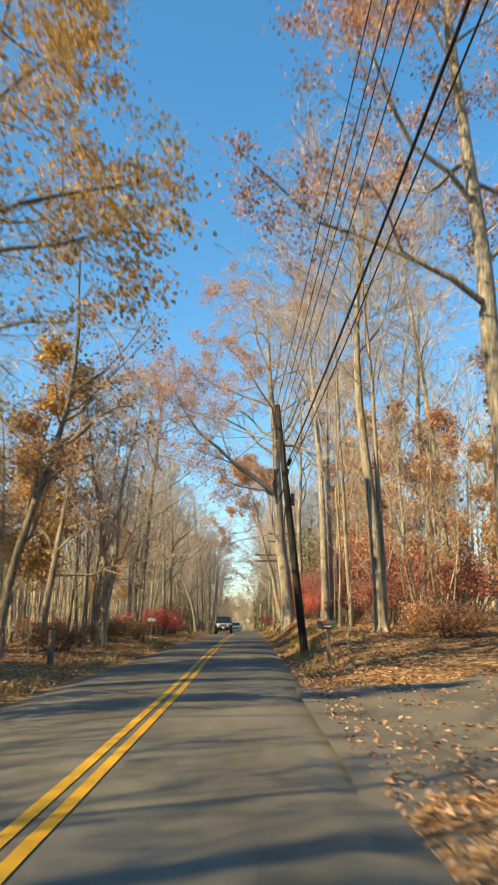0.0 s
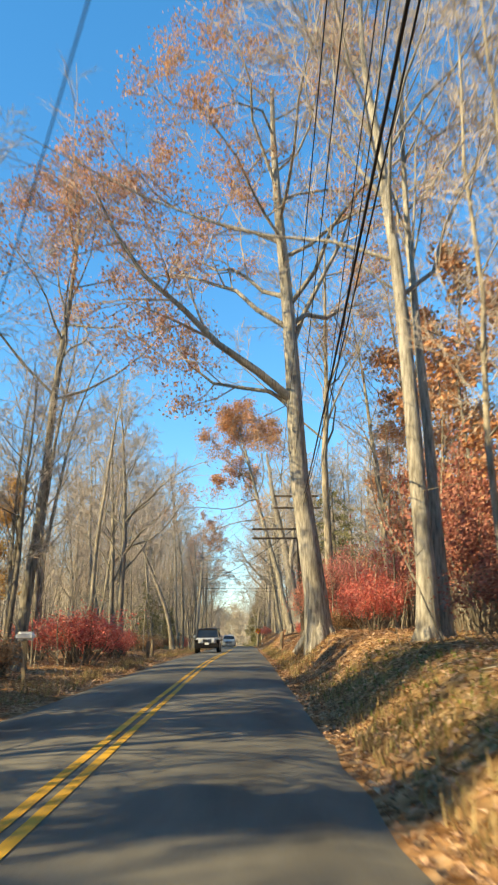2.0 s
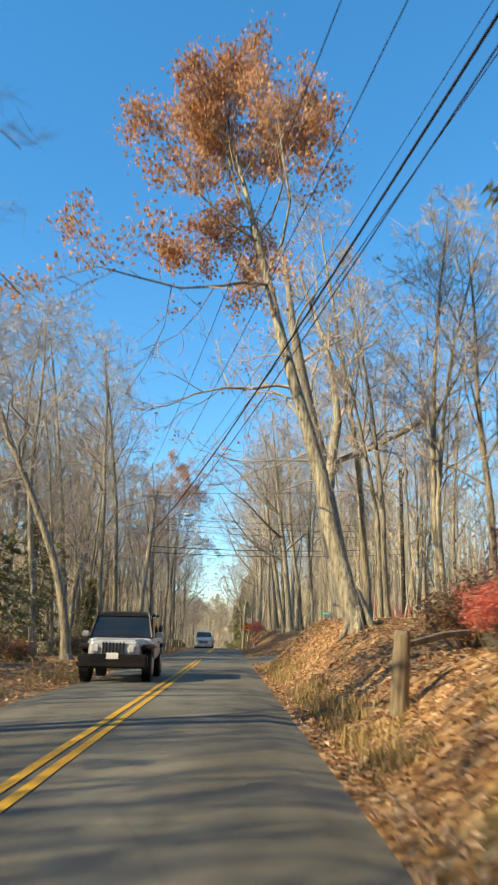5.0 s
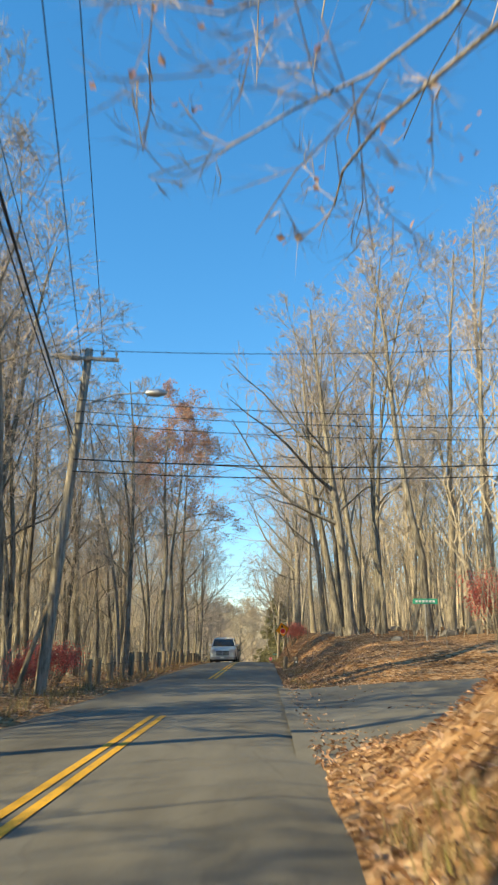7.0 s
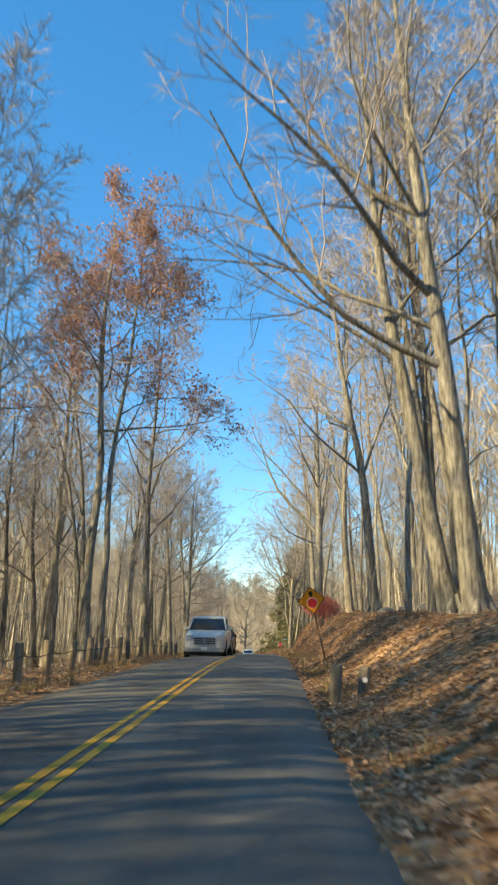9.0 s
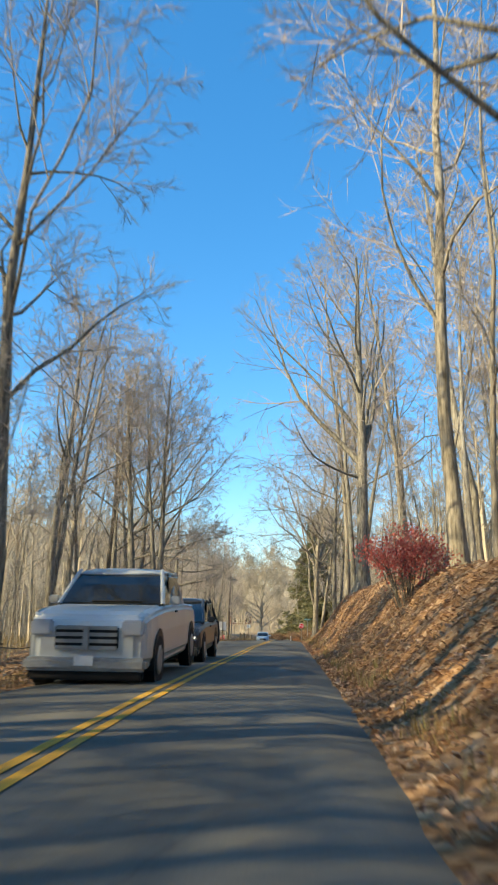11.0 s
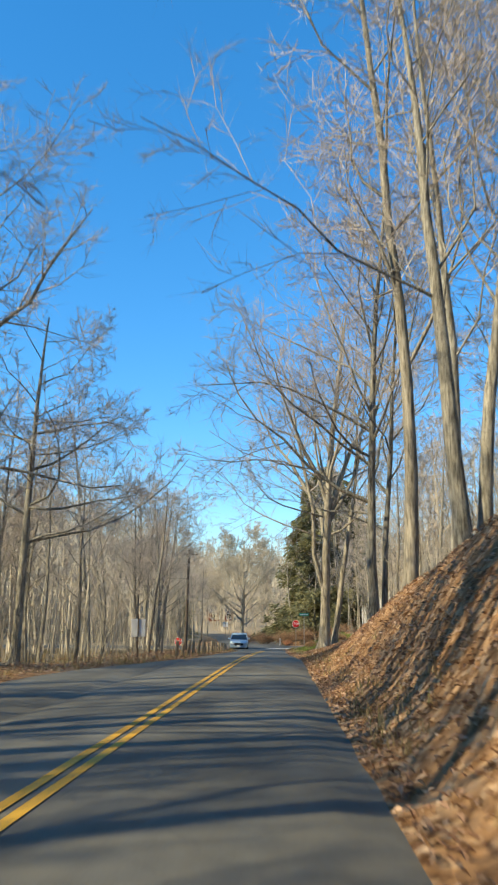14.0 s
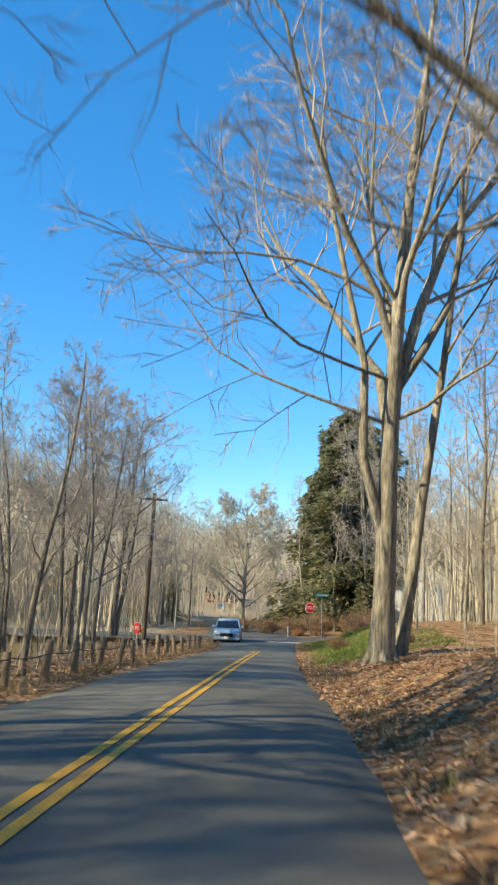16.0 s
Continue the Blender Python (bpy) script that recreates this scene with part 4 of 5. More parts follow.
def plant(kind, *spots):
    """Copies of a shrub: x, y, width and height for each."""
    for n, (x, y, s, h) in enumerate(spots):
        copy_thing(kind, pose(x, y, lie(x, y) - 0.05, 0, 0, 67 * n + 9 * y) @ Matrix.Diagonal((s, s, h, 1)))


plant(RED, (-4.7, 55, 1.25, 1.15), (-4.9, 63.8, 0.6, 0.75), (-5.1, 67, 0.65, 0.8), (-6.6, 63.5, 1, 0.9), (-7.4, 59, 0.9, 1), (-7, 66, 1, 0.9), (5.6, 49.5, 0.7, 0.9), (6.2, 54.5, 0.9, 1.2), (7.2, 57.5, 1, 1.5), (5.4, 60, 0.6, 0.7), (6.6, 71, 1, 1.6), (-6.5, 119, 0.9, 1))
plant(RED, (-5.8, 113.5, 0.5, 0.7), (4.7, 157, 0.75, 1), (13, 118, 1, 1.1), (15.5, 121, 1.1, 1.2), (13.5, 126, 1.2, 1.7), (5, 72.5, 0.35, 0.5), (-10, 13, 0.8, 0.7))
plant(DUSK, (5.9, 59.8, 0.75, 0.85), (5.9, 66.6, 0.9, 1), (7.1, 68.6, 1.05, 1.15), (8.6, 62.5, 1, 1.1), (8.3, 57, 0.95, 1), (9.2, 67, 1.1, 1.15))
plant(MAROON, (9.5, 31, 1.1, 1.3), (8.2, 38.5, 1.1, 1.6), (9.8, 42, 1.2, 1.8), (7.6, 46.5, 1.1, 2.2), (9.6, 49, 1.2, 2.3), (5, 61, 0.75, 1.1), (5.5, 57, 0.7, 1.1), (5.6, 63.5, 0.8, 1.5), (7.2, 43.5, 0.8, 1.3), (11.5, 36, 1.2, 1.2), (8.9, 54, 1.1, 1.2))
plant(MAROON, (7.2, 66, 1, 1.4), (9.2, 69, 1.2, 1.5), (12, 27, 1, 1), (6.3, 38.5, 0.7, 0.7), (7.2, 75, 0.9, 1), (-8.5, 39, 0.8, 0.6), (-9.5, 30, 0.8, 0.6))
plant(BROWN, (-5.2, 28, 0.9, 0.8), (-5.6, 39.5, 1, 1), (-6, 74, 1, 0.9), (-5.6, 79, 0.9, 0.8), (-6.3, 87, 1, 1), (-5.8, 101, 0.9, 0.8), (6, 63.5, 1.1, 1.1), (6.6, 68.5, 1, 1.2), (5.8, 76, 0.9, 0.8), (7.4, 80, 1, 1))
plant(BROWN, (8.2, 72, 1.2, 1.3), (5.4, 55.5, 0.7, 0.7))
plant(BROWN, (5.4, 226, 0.45, 0.5), (3.9, 234, 0.4, 0.45), (7, 262.5, 0.9, 1.2), (9.5, 271, 1.3, 1.8), (4.5, 272, 1.2, 1.6), (-0.5, 274, 1.2, 1.2))
plant(BROWN, (2, 273, 1.2, 1.4), (7.4, 270, 1.2, 1.5), (-3, 276, 1.2, 1.1))
plant(GOLD, (-6.6, 17, 1, 1.2), (7.4, 26.5, 0.9, 1), (6.5, 65, 0.5, 0.8), (-6, 91, 0.7, 0.8), (-8.2, 24, 1, 1.2), (2.5, 272, 0.6, 0.7))


def conifer(seed, label, high, wide, place, low=0.08, count=90, taper=0.75):
    rng = random.Random(seed)
    root = thing("conifer", label, "tree", place, group="conifers")
    wood, crown = Soup(), Soup()
    wood.tube([Vector((0, 0, -0.3)), Vector((0.05, 0, high * 0.5)), Vector((0, 0.05, high))], [high * 0.017, high * 0.01, 0.02], 8, closed=False)
    for n in range(count):
        s = low + (0.98 - low) * (n / count) ** 0.9
        a = n * 2.4 + rng.uniform(-0.4, 0.4)
        reach = wide * (1 - s) ** taper * rng.uniform(0.4, 1.2) * (0.8 + 0.55 * noise.noise((math.cos(a) * 1.3, math.sin(a) * 1.3, s * 5 + seed))) + 0.15
        b = Vector((0, 0, high * s))
        tip = b + Vector((math.cos(a) * reach, math.sin(a) * reach, -0.18 * reach + rng.gauss(0, 0.1)))
        mid = b.lerp(tip, 0.5) + Vector((0, 0, 0.06 * reach))
        wood.tube([b, mid, tip], [0.024, 0.012, 0.004], 3, closed=False)
        side = Vector((-math.sin(a), math.cos(a), 0))
        for k in range(int(16 + (42 if high > 15 else 30) * reach)):
            u = rng.uniform(0.12, 1)
            p = b.lerp(tip, u) + side * rng.gauss(0, 0.14 * reach * (1.2 - u)) + Vector((0, 0, rng.gauss(0, 0.06 * max(1, high / 5))))
            d = (Vector((math.cos(a), math.sin(a), -0.25)) + side * rng.gauss(0, 0.9)).normalized() * rng.uniform(0.18, 0.42) * max(0.6, high / 14)
            w = d.cross(Vector((0, 0, 1))).normalized() * 0.05 * max(1, high / 10)
            w.rotate(Matrix.Rotation(rng.uniform(-1.5, 1.5), 3, d.normalized()))
            i = len(crown.v)
            crown.v += [p - w, p + w, p + d + Vector((0, 0, -0.06))]
            crown.f.append((i, i + 1, i + 2))
    part("trunk", wood, BARK_DARK, root)
    part("needles", crown, NEEDLES, root, kind="stuff")
    return root


conifer(1, "young dark green hemlock in bare woods", 6.5, 2.2, at(-7.6, 99), 0.08, 60, 0.4)
conifer(2, "small dark hemlock at the wood's edge", 4.6, 1.7, at(-6.6, 90), 0.08, 50, 0.4)
conifer(3, "hemlock with thin dark boughs behind a utility pole", 9.0, 3.2, at(6.9, 71.5), 0.3, 34, 0.3)
conifer(4, "hemlock with drooping dark boughs in the woods", 8.0, 2.6, at(8.6, 76), 0.2, 36, 0.35)
conifer(5, "tall dark spruce across the junction", 25, 11.5, at(8.2, 287), 0.03, 560, 0.5)
conifer(6, "dark spruce behind the junction", 17, 6.0, at(14.5, 293), 0.03, 240, 0.55)
conifer(7, "broad evergreen shrub across the junction", 5.0, 2.8, at(8.6, 276), 0.02, 70)
conifer(8, "dark evergreen beside the far road", 7.0, 2.6, at(-13.5, 300), 0.02, 80)
conifer(9, "small dark hemlock behind the guard posts", 4.5, 1.6, at(-6.6, 108.5), 0.05)


def carpet():
    """Fallen leaves, grass tufts and twigs along both verges."""
    rng = random.Random(5)
    litter, tufts, lawn, sticks = Soup(), Soup(), Soup(), Soup()
    for _ in range(95000):
        y = rng.uniform(4, 262)
        if rng.random() < 0.72:
            x = edge(y) - 0.25 + abs(rng.gauss(0, 2.6))
        else:
            x = road_x(y) + ROAD_L - shoulder(y) + 0.15 - abs(rng.gauss(0, 2.2))
        if x > edge(y) + 0.4 and 223 < y < 256 and rng.random() < 0.85:
            continue
        if x > ROAD_R and rng.random() < (0.9 if 100 < y < 110 else 0.4 if 6.5 < y < 16.5 else 0):
            continue
        p = Vector((x, y, max(lie(x, y), road_z(y) - 0.01) + rng.uniform(0.012, 0.05)))
        a = rng.uniform(0, 6.283)
        s = rng.uniform(0.03, 0.065)
        d, w = Vector((math.cos(a), math.sin(a), rng.gauss(0, 0.35))) * s, Vector((-math.sin(a), math.cos(a), rng.gauss(0, 0.35))) * s * 0.45
        n = len(litter.v)
        litter.v += [p - d, p + w + Vector((0, 0, 0.02)), p + d, p - w + Vector((0, 0, 0.02))]
        litter.f += [(n, n + 1, n + 2), (n, n + 2, n + 3)]
    tagged(new("fallen_leaves", litter.mesh("fallen_leaves", LITTER_LEAF)), "thick drift of dry orange-brown fallen leaves on the verges", "leaves", kind="stuff")

    def blades(soup, x, y, many, high):
        z = lie(x, y)
        for _ in range(many):
            a = rng.uniform(0, 6.283)
            p = Vector((x + rng.gauss(0, 0.09), y + rng.gauss(0, 0.09), z - 0.03))
            h = high * rng.uniform(0.5, 1.2)
            lean = Vector((math.cos(a), math.sin(a), 0)) * h * rng.uniform(0.1, 0.6)
            w = Vector((-math.sin(a), math.cos(a), 0)) * 0.011
            n = len(soup.v)
            soup.v += [p - w, p + w, p + lean + Vector((0, 0, h))]
            soup.f.append((n, n + 1, n + 2))

    for _ in range(2600):
        y = rng.choice((rng.uniform(20, 62), rng.uniform(60, 96), rng.uniform(108, 262)))
        if noise.noise((y * 0.3, 2, 0)) > -0.1:
            blades(tufts, edge(y) + 0.1 + abs(rng.gauss(0, 0.6 if y < 62 else 0.35)), y, 6 if y < 62 else 9, 0.22 if y < 62 else 0.2)
    for _ in range(1800):
        y = rng.uniform(0, 250)
        blades(tufts, road_x(y) + ROAD_L - shoulder(y) - 0.15 - abs(rng.gauss(0, 0.8)), y, 8, 0.28)
    for _ in range(2600):
        blades(tufts, rng.uniform(-30, -9), rng.uniform(160, 262), 8, 0.75)
    tagged(new("dry_grass", tufts.mesh("dry_grass", DRY_GRASS)), "tufts of dry tan grass along the road edges", "grass", kind="stuff")
    for _ in range(7000):
        y = rng.uniform(223, 257)
        blades(lawn, edge(y) + 0.3 + 4.5 * rng.random(), y, 6, 0.12)
    for _ in range(450):
        blades(lawn, ROAD_R + 0.4 + abs(rng.gauss(0, 1.2)), rng.uniform(25, 44), 4, 0.13)
    tagged(new("lawn_grass", lawn.mesh("lawn_grass", GREEN_GRASS)), "short green lawn grass beside the junction", "grass", kind="stuff")
    for _ in range(260):
        y = rng.uniform(15, 250)
        x = rng.choice((road_x(y) + ROAD_R + 1.2 + abs(rng.gauss(0, 3)), road_x(y) + ROAD_L - 1.0 - abs(rng.gauss(0, 3)) - shoulder(y)))
        if x > 2 and 97 < y < 112:
            continue
        a, s = rng.uniform(0, 6.283), rng.uniform(0.25, 0.9)
        d = Vector((math.cos(a), math.sin(a), 0)) * s
        p, q = Vector((x, y, 0)), Vector((x, y, 0)) + d
        p.z, q.z = lie(p.x, p.y) + 0.03, lie(q.x, q.y) + rng.choice((0.03, 0.05, 0.35))
        m = p.lerp(q, 0.5) + Vector((rng.gauss(0, 0.06), rng.gauss(0, 0.06), 0.02))
        sticks.tube([p, m, q], [0.011, 0.009, 0.004], 4, closed=False)
    tagged(new("fallen_twigs", sticks.mesh("fallen_twigs", BARK_TAN)), "scattered dead twigs on the leaf litter", "twigs", kind="stuff")


carpet()


def rock(seed, size, place, turn):
    rng = random.Random(seed)
    bm = bmesh.new()
    bmesh.ops.create_icosphere(bm, subdivisions=3, radius=0.5)
    for v in bm.verts:
        v.co *= 1 + 0.28 * noise.noise(v.co * 2.2 + Vector((seed, 0, 0))) + 0.08 * noise.noise(v.co * 7)
        v.co.z = max(v.co.z, -0.3)
    bmesh.ops.scale(bm, vec=size, verts=bm.verts)
    me = bpy.data.meshes.new("rock")
    bm.to_mesh(me)
    bm.free()
    me.materials.append(ROCK)
    ob = new("rock", me)
    ob.matrix_basis = pose(*place, 0, 0, turn)
    tagged(ob, "grey weathered boulder lying in fallen leaves", "rock", "rocks")


for n, (x, y, s) in enumerate(((6.9, 146.5, 0.9), (8.6, 146, 1.2), (9.7, 147.5, 0.8), (10.8, 146.8, 1.3), (12.0, 148, 0.9), (7.9, 148.5, 0.6), (6.1, 141.5, 0.5), (9.5, 139, 0.8), (7.6, 121, 0.5), (11.4, 128, 0.9), (13, 129, 1.1), (7.2, 156, 0.7))):
    rock(n, (s, s * 0.8, s * 0.6), (x, y, lie(x, y) + 0.08), 40 * n)


# ---- poles and wires ----
def hang(a, b, sag, radius, label="black overhead wire strung between poles"):
    """A wire between two places, sagging in the middle."""
    data = bpy.data.curves.new("overhead_wire", "CURVE")
    data.dimensions, data.bevel_depth, data.bevel_resolution = "3D", radius, 1
    line = data.splines.new("POLY")
    line.points.add(16)
    for n in range(17):
        s = n / 16
        p = Vector(a).lerp(Vector(b), s) - Vector((0, 0, 4 * sag * s * (1 - s)))
        line.points[n].co = (*p, 1)
    data.materials.append(CABLE)
    tagged(new("overhead_wire", data), label, "wire", "overhead wires")


def utility_pole(label, foot, lean, high, radius, arms=(), extras=(), mat=POLE_WOOD):
    """arms: (height, reach to one side, reach to the other, angle)."""
    root = thing("utility_pole", label, "utility pole", foot, group="utility poles")
    up = Vector((*lean, 1)).normalized()
    pole = Soup()
    pole.tube([up * s for s in (-0.4, high * 0.33, high * 0.66, high)], [radius, radius * 0.92, radius * 0.82, radius * 0.7], 14)
    part("pole", pole, mat, root, soft=True)
    for h, a, b, turn in arms:
        m = Matrix.Rotation(radians(turn), 3, "Z")
        c = up * h
        bar = Soup()
        bar.box(c + m @ Vector(((b - a) / 2, -radius, 0)), (a + b, 0.085, 0.1), m)
        arm = part("crossarm", bar, mat, root)
        for x in [v for v in (-a + 0.08, -a * 0.45, b * 0.45, b - 0.08) if abs(v) > 0.3]:
            pin = Soup()
            q = c + m @ Vector((x, -radius, 0))
            pin.tube([q + Vector((0, 0, z)) for z in (0.05, 0.13, 0.17, 0.24)], [0.015, 0.02, 0.05, 0.035], 8)
            part("insulator", pin, CERAMIC, arm)
    for kind, h, side in extras:
        q = up * h + Vector((side, 0, 0))
        if kind == "transformer":
            can = Soup()
            can.tube([q + Vector((0, 0, z)) for z in (0, 0.06, 0.7, 0.78)], [0.19, 0.22, 0.22, 0.12], 14)
            part("transformer", can, STEEL, root, soft=True)
        elif kind == "box":
            part("cable_box", _box(q, (0.12, 0.17, 0.4)), SIGN_BLACK, root)
        elif kind == "lamp":
            arm = Soup()
            reach = Vector((side, 0, 0))
            arm.tube([up * h, up * h + reach * 0.5 + Vector((0, 0, 0.35)), up * h + reach + Vector((0, 0, 0.4))], [0.03, 0.028, 0.025], 6)
            bracket = part("lamp_bracket", arm, STEEL, root)
            head = Soup()
            e = up * h + reach + Vector((0, 0, 0.38))
            head.tube([e + reach.normalized() * (0.62 * s - 0.1) for s in (0, 0.15, 0.6, 1)], [0.05, 0.1, 0.13, 0.05], 10)
            part("lamp_head", head, STEEL, bracket, soft=True)
    return up, Vector(foot)


def _box(centre, size):
    s = Soup()
    s.box(centre, size)
    return s


P1 = at(3.3, 25.8, 0)
P2 = at(4.6, 66.5, 0)
PX = at(-3.9, 108.6, 0)
utility_pole("creosoted utility pole, shade in its dark colour, leaning over the verge", P1, (-0.1, 0), 8.3, 0.135, (), (("box", 5.0, 0.17),))
utility_pole("dark utility pole with four crossarms", P2, (-0.03, 0), 7.8, 0.15, ((7.45, 1.25, 1.15, 4), (6.8, 1.3, 1.3, 4), (5.65, 2.5, 0.1, 2), (5.15, 2.5, 0.1, 2)), mat=POLE_GREY)
utility_pole("pale weathered utility pole with a street lamp", PX, (0.09, 0), 9.7, 0.16, ((9.35, 0.9, 0.9, 10),), (("lamp", 7.95, 1.95),), BARK_PALE)
P0 = (4.0, -14.0, lie(4.0, -14))
utility_pole("creosoted utility pole beside the road, shade in its dark colour", P0, (0, 0), 10.5, 0.16, ((10.0, 0.9, 0.9, 0),))
P3 = at(12.5, 111.6, 0)
utility_pole("utility pole standing beside the side road", P3, (0, 0), 11.6, 0.15, ((11.2, 0.9, 0.9, 80),))
brace = thing("pole_brace", "short slanting timber leaning on a utility pole", "pole brace", at(-4.5, 108.1, 0))
s = Soup()
s.tube([Vector((0, 0, -0.3)), Vector((0.72, 0.42, 2.3))], [0.08, 0.06], 8)
part("timber", s, POST_WOOD, brace, soft=True)
for k, (z1, z0, z2, x1, r) in enumerate(((7.85, 10.3, 7.65, -0.15, 0.009), (7.75, 10.3, 7.65, 0.15, 0.009), (7.5, 9.6, 7.0, -0.1, 0.009), (7.2, 9.2, 7.0, 0.12, 0.009), (6.2, 7.6, 5.7, 0.12, 0.022), (5.9, 7.2, 5.25, 0.12, 0.012))):
    a = (P1[0] - 0.1 * z1 + x1, P1[1] - 0.1, P1[2] + z1)
    hang((P0[0] + x1, P0[1], z0), a, 0.5, r)
    b = (P2[0] - 0.3 + (-0.9, 0.9, -0.4, 1.0, -0.1, -0.2)[k], P2[1], P2[2] + z2)
    hang(a, b, 0.6, r * 0.9)
    hang(b, (PX[0] + 0.5 + (-0.8, 0.8, -0.3, 0.3, 0.0, 0.1)[k], PX[1], PX[2] + (9.45, 9.45, 8.7, 8.4, 7.1, 6.7)[k]), 0.6, r * 0.9)
for way, far in (((P0[0] + 0.12, P0[1], 7.6), 0.75), ((P2[0] - 0.4, P2[1], P2[2] + 5.7), 0.9)):
    a = Vector((P1[0] - 0.5, P1[1] - 0.1, P1[2] + 6.2))
    d = (Vector(way) - a).normalized()
    case = thing("splice_case", "black cable splice case slung under the overhead wires", "cable splice case", a + d * far - Vector((0, 0, 0.14)), group="splice cases")
    body, clamps = Soup(), Soup()
    body.tube([d * s for s in (-0.36, -0.3, 0.3, 0.36)], [0.03, 0.075, 0.075, 0.03], 10)
    part("body", body, CABLE, case, soft=True)
    for s in (-0.22, 0.22):
        hook = Soup()
        hook.tube([d * s + Vector((0, 0, z)) for z in (0.05, 0.16)], [0.02, 0.02], 6)
        part("hanger", hook, RUST_STEEL, case)
tail = Vector((P1[0] - 0.84, P1[1] - 0.12, P1[2] + 5.9))
loop = thing("cable_bundle", "black bundle of cables hanging beside a utility pole", "cable", tail)
for n in range(3):
    strand = Soup()
    strand.tube([Vector((0.07 * n - 0.1, -0.05 * n, 0.1)), Vector((-0.06 - 0.04 * n, 0.1, -0.4)), Vector((0.0, 0.06, -0.9 - 0.1 * n)), Vector((0.22, 0.02, -0.6))], [0.025, 0.045, 0.035, 0.02], 6)
    part("strand", strand, CABLE, loop, soft=True)
for z, z2, r in ((9.1, 10.3, 0.011), (7.6, 7.9, 0.011), (7.25, 7.5, 0.011), (6.9, 7.1, 0.011), (5.85, 6.35, 0.02), (5.5, 6.0, 0.017)):
    hang((PX[0] + 0.6, PX[1] - 0.15, z), (P3[0], P3[1] - 0.1, z2), 0.22, r)
hang((PX[0], PX[1], PX[2] + 9.2), (-5.5, 164, 6.75), 0.8, 0.011)
hang((P1[0] - 0.7, P1[1], P1[2] + 7.6), (-9.5, 52, 5.4), 0.4, 0.011, "thin service wire slanting across the road")
PL = (-7.0, 246.5, lie(-7.0, 246.5))
utility_pole("weathered utility pole near the junction", PL, (0.02, 0), 9.6, 0.15, ((9.2, 0.8, 0.8, 30),), mat=POLE_GREY)
PW = (-15.0, 306, lie(-15, 306))
utility_pole("pale utility pole beyond the junction", PW, (0.01, 0), 9.0, 0.14)
for z in (9.3, 8.3, 7.0):
    hang((PL[0], PL[1], PL[2] + z), (PW[0], PW[1], PW[2] + z - 0.4), 0.5, 0.012)
    hang((-60, 238, z - 5.8), (PL[0], PL[1], PL[2] + z), 0.6, 0.012)


# ---- posts, signs, mailbox ----
def guard_post(high=0.95, radius=0.1):
    root = thing("guard_post", "weathered round wooden guard post with a steel cable", "guard post", group="guard posts")
    body = Soup()
    body.tube([Vector((0, 0, z)) for z in (-0.3, 0.3, high - 0.03, high)], [radius, radius, radius * 0.96, radius * 0.8], 12)
    part("post", body, POST_WOOD, root, soft=True)
    bolt = Soup()
    bolt.tube([Vector((radius - 0.02, 0, high - 0.22)), Vector((radius + 0.03, 0, high - 0.22))], [0.02, 0.02], 6)
    part("bolt", bolt, RUST_STEEL, root)
    return root


def post_row(xs_ys, tilt=3, size=1.0):
    rng = random.Random(int(xs_ys[0][1]))
    ends = []
    for x, y in xs_ys:
        z = lie(x, y)
        copy_thing(POST, pose(x, y, z, rng.gauss(0, tilt), rng.gauss(0, tilt), rng.uniform(0, 40)) @ Matrix.Scale(size * rng.uniform(0.88, 1.12), 4))
        ends.append((x + 0.11 * size, y, z + 0.72 * size))
    for a, b in zip(ends, ends[1:]):
        hang(a, b, 0.05, 0.01, "rusty steel cable slung between guard posts")


POST = guard_post()
POST.matrix_basis = pose(*at(-3.35, 111.9), 2, 0, 20)
post_row([(-3.45 - 0.02 * n, 113.6 + 2.3 * n) for n in range(21)])
post_row([(-2.95 + 0.01 * n, 210.5 + 2.1 * n) for n in range(15)], 5, 0.8)
post_row([(-14.0 - 0.4 * n, 271 + 1.8 * n) for n in range(8)], 4)
for x, y, s in ((-3.75, 70, 1.0), (-3.7, 67.6, 0.9), (-4.0, 22.5, 1.0), (-3.9, 40.5, 0.8)):
    copy_thing(POST, pose(x, y, lie(x, y), 3, -2, 50) @ Matrix.Scale(s, 4))


def delineator(x, y, turn, disc, sunk=0.0):
    root = thing("marker_post", "short wooden marker post with a round white reflector" if disc else "short leaning wooden marker post on the leafy verge", "marker post", at(x, y, sunk), turn, "marker posts")
    root.rotation_euler = (0, radians(4), radians(turn))
    body = Soup()
    body.tube([Vector((0, 0, z)) for z in (-0.3, 0.4, 0.92, 0.98)], [0.115, 0.11, 0.105, 0.08], 12)
    part("post", body, POST_WOOD, root, soft=True)
    if disc:
        d = Soup()
        d.tube([Vector((0, -0.1, 0.76)), Vector((0, -0.128, 0.76))], [0.045, 0.045], 14)
        part("reflector", d, SIGN_WHITE, root, "round white reflector")


delineator(2.98, 126.3, 10, False, 0.3)
delineator(3.5, 126.6, 0, True, 0.5)
delineator(3.65, 72.2, 0, False)
rail = thing("fallen_rail", "grey split rail slanting from a post into the bank", "rail", at(3.75, 72.4, 0))
s = Soup()
s.tube([Vector((0, 0, 0.72)), Vector((0.7, 0.7, 0.86)), Vector((1.7, 1.6, 0.95))], [0.045, 0.05, 0.045], 7)
part("rail", s, POST_WOOD, rail)


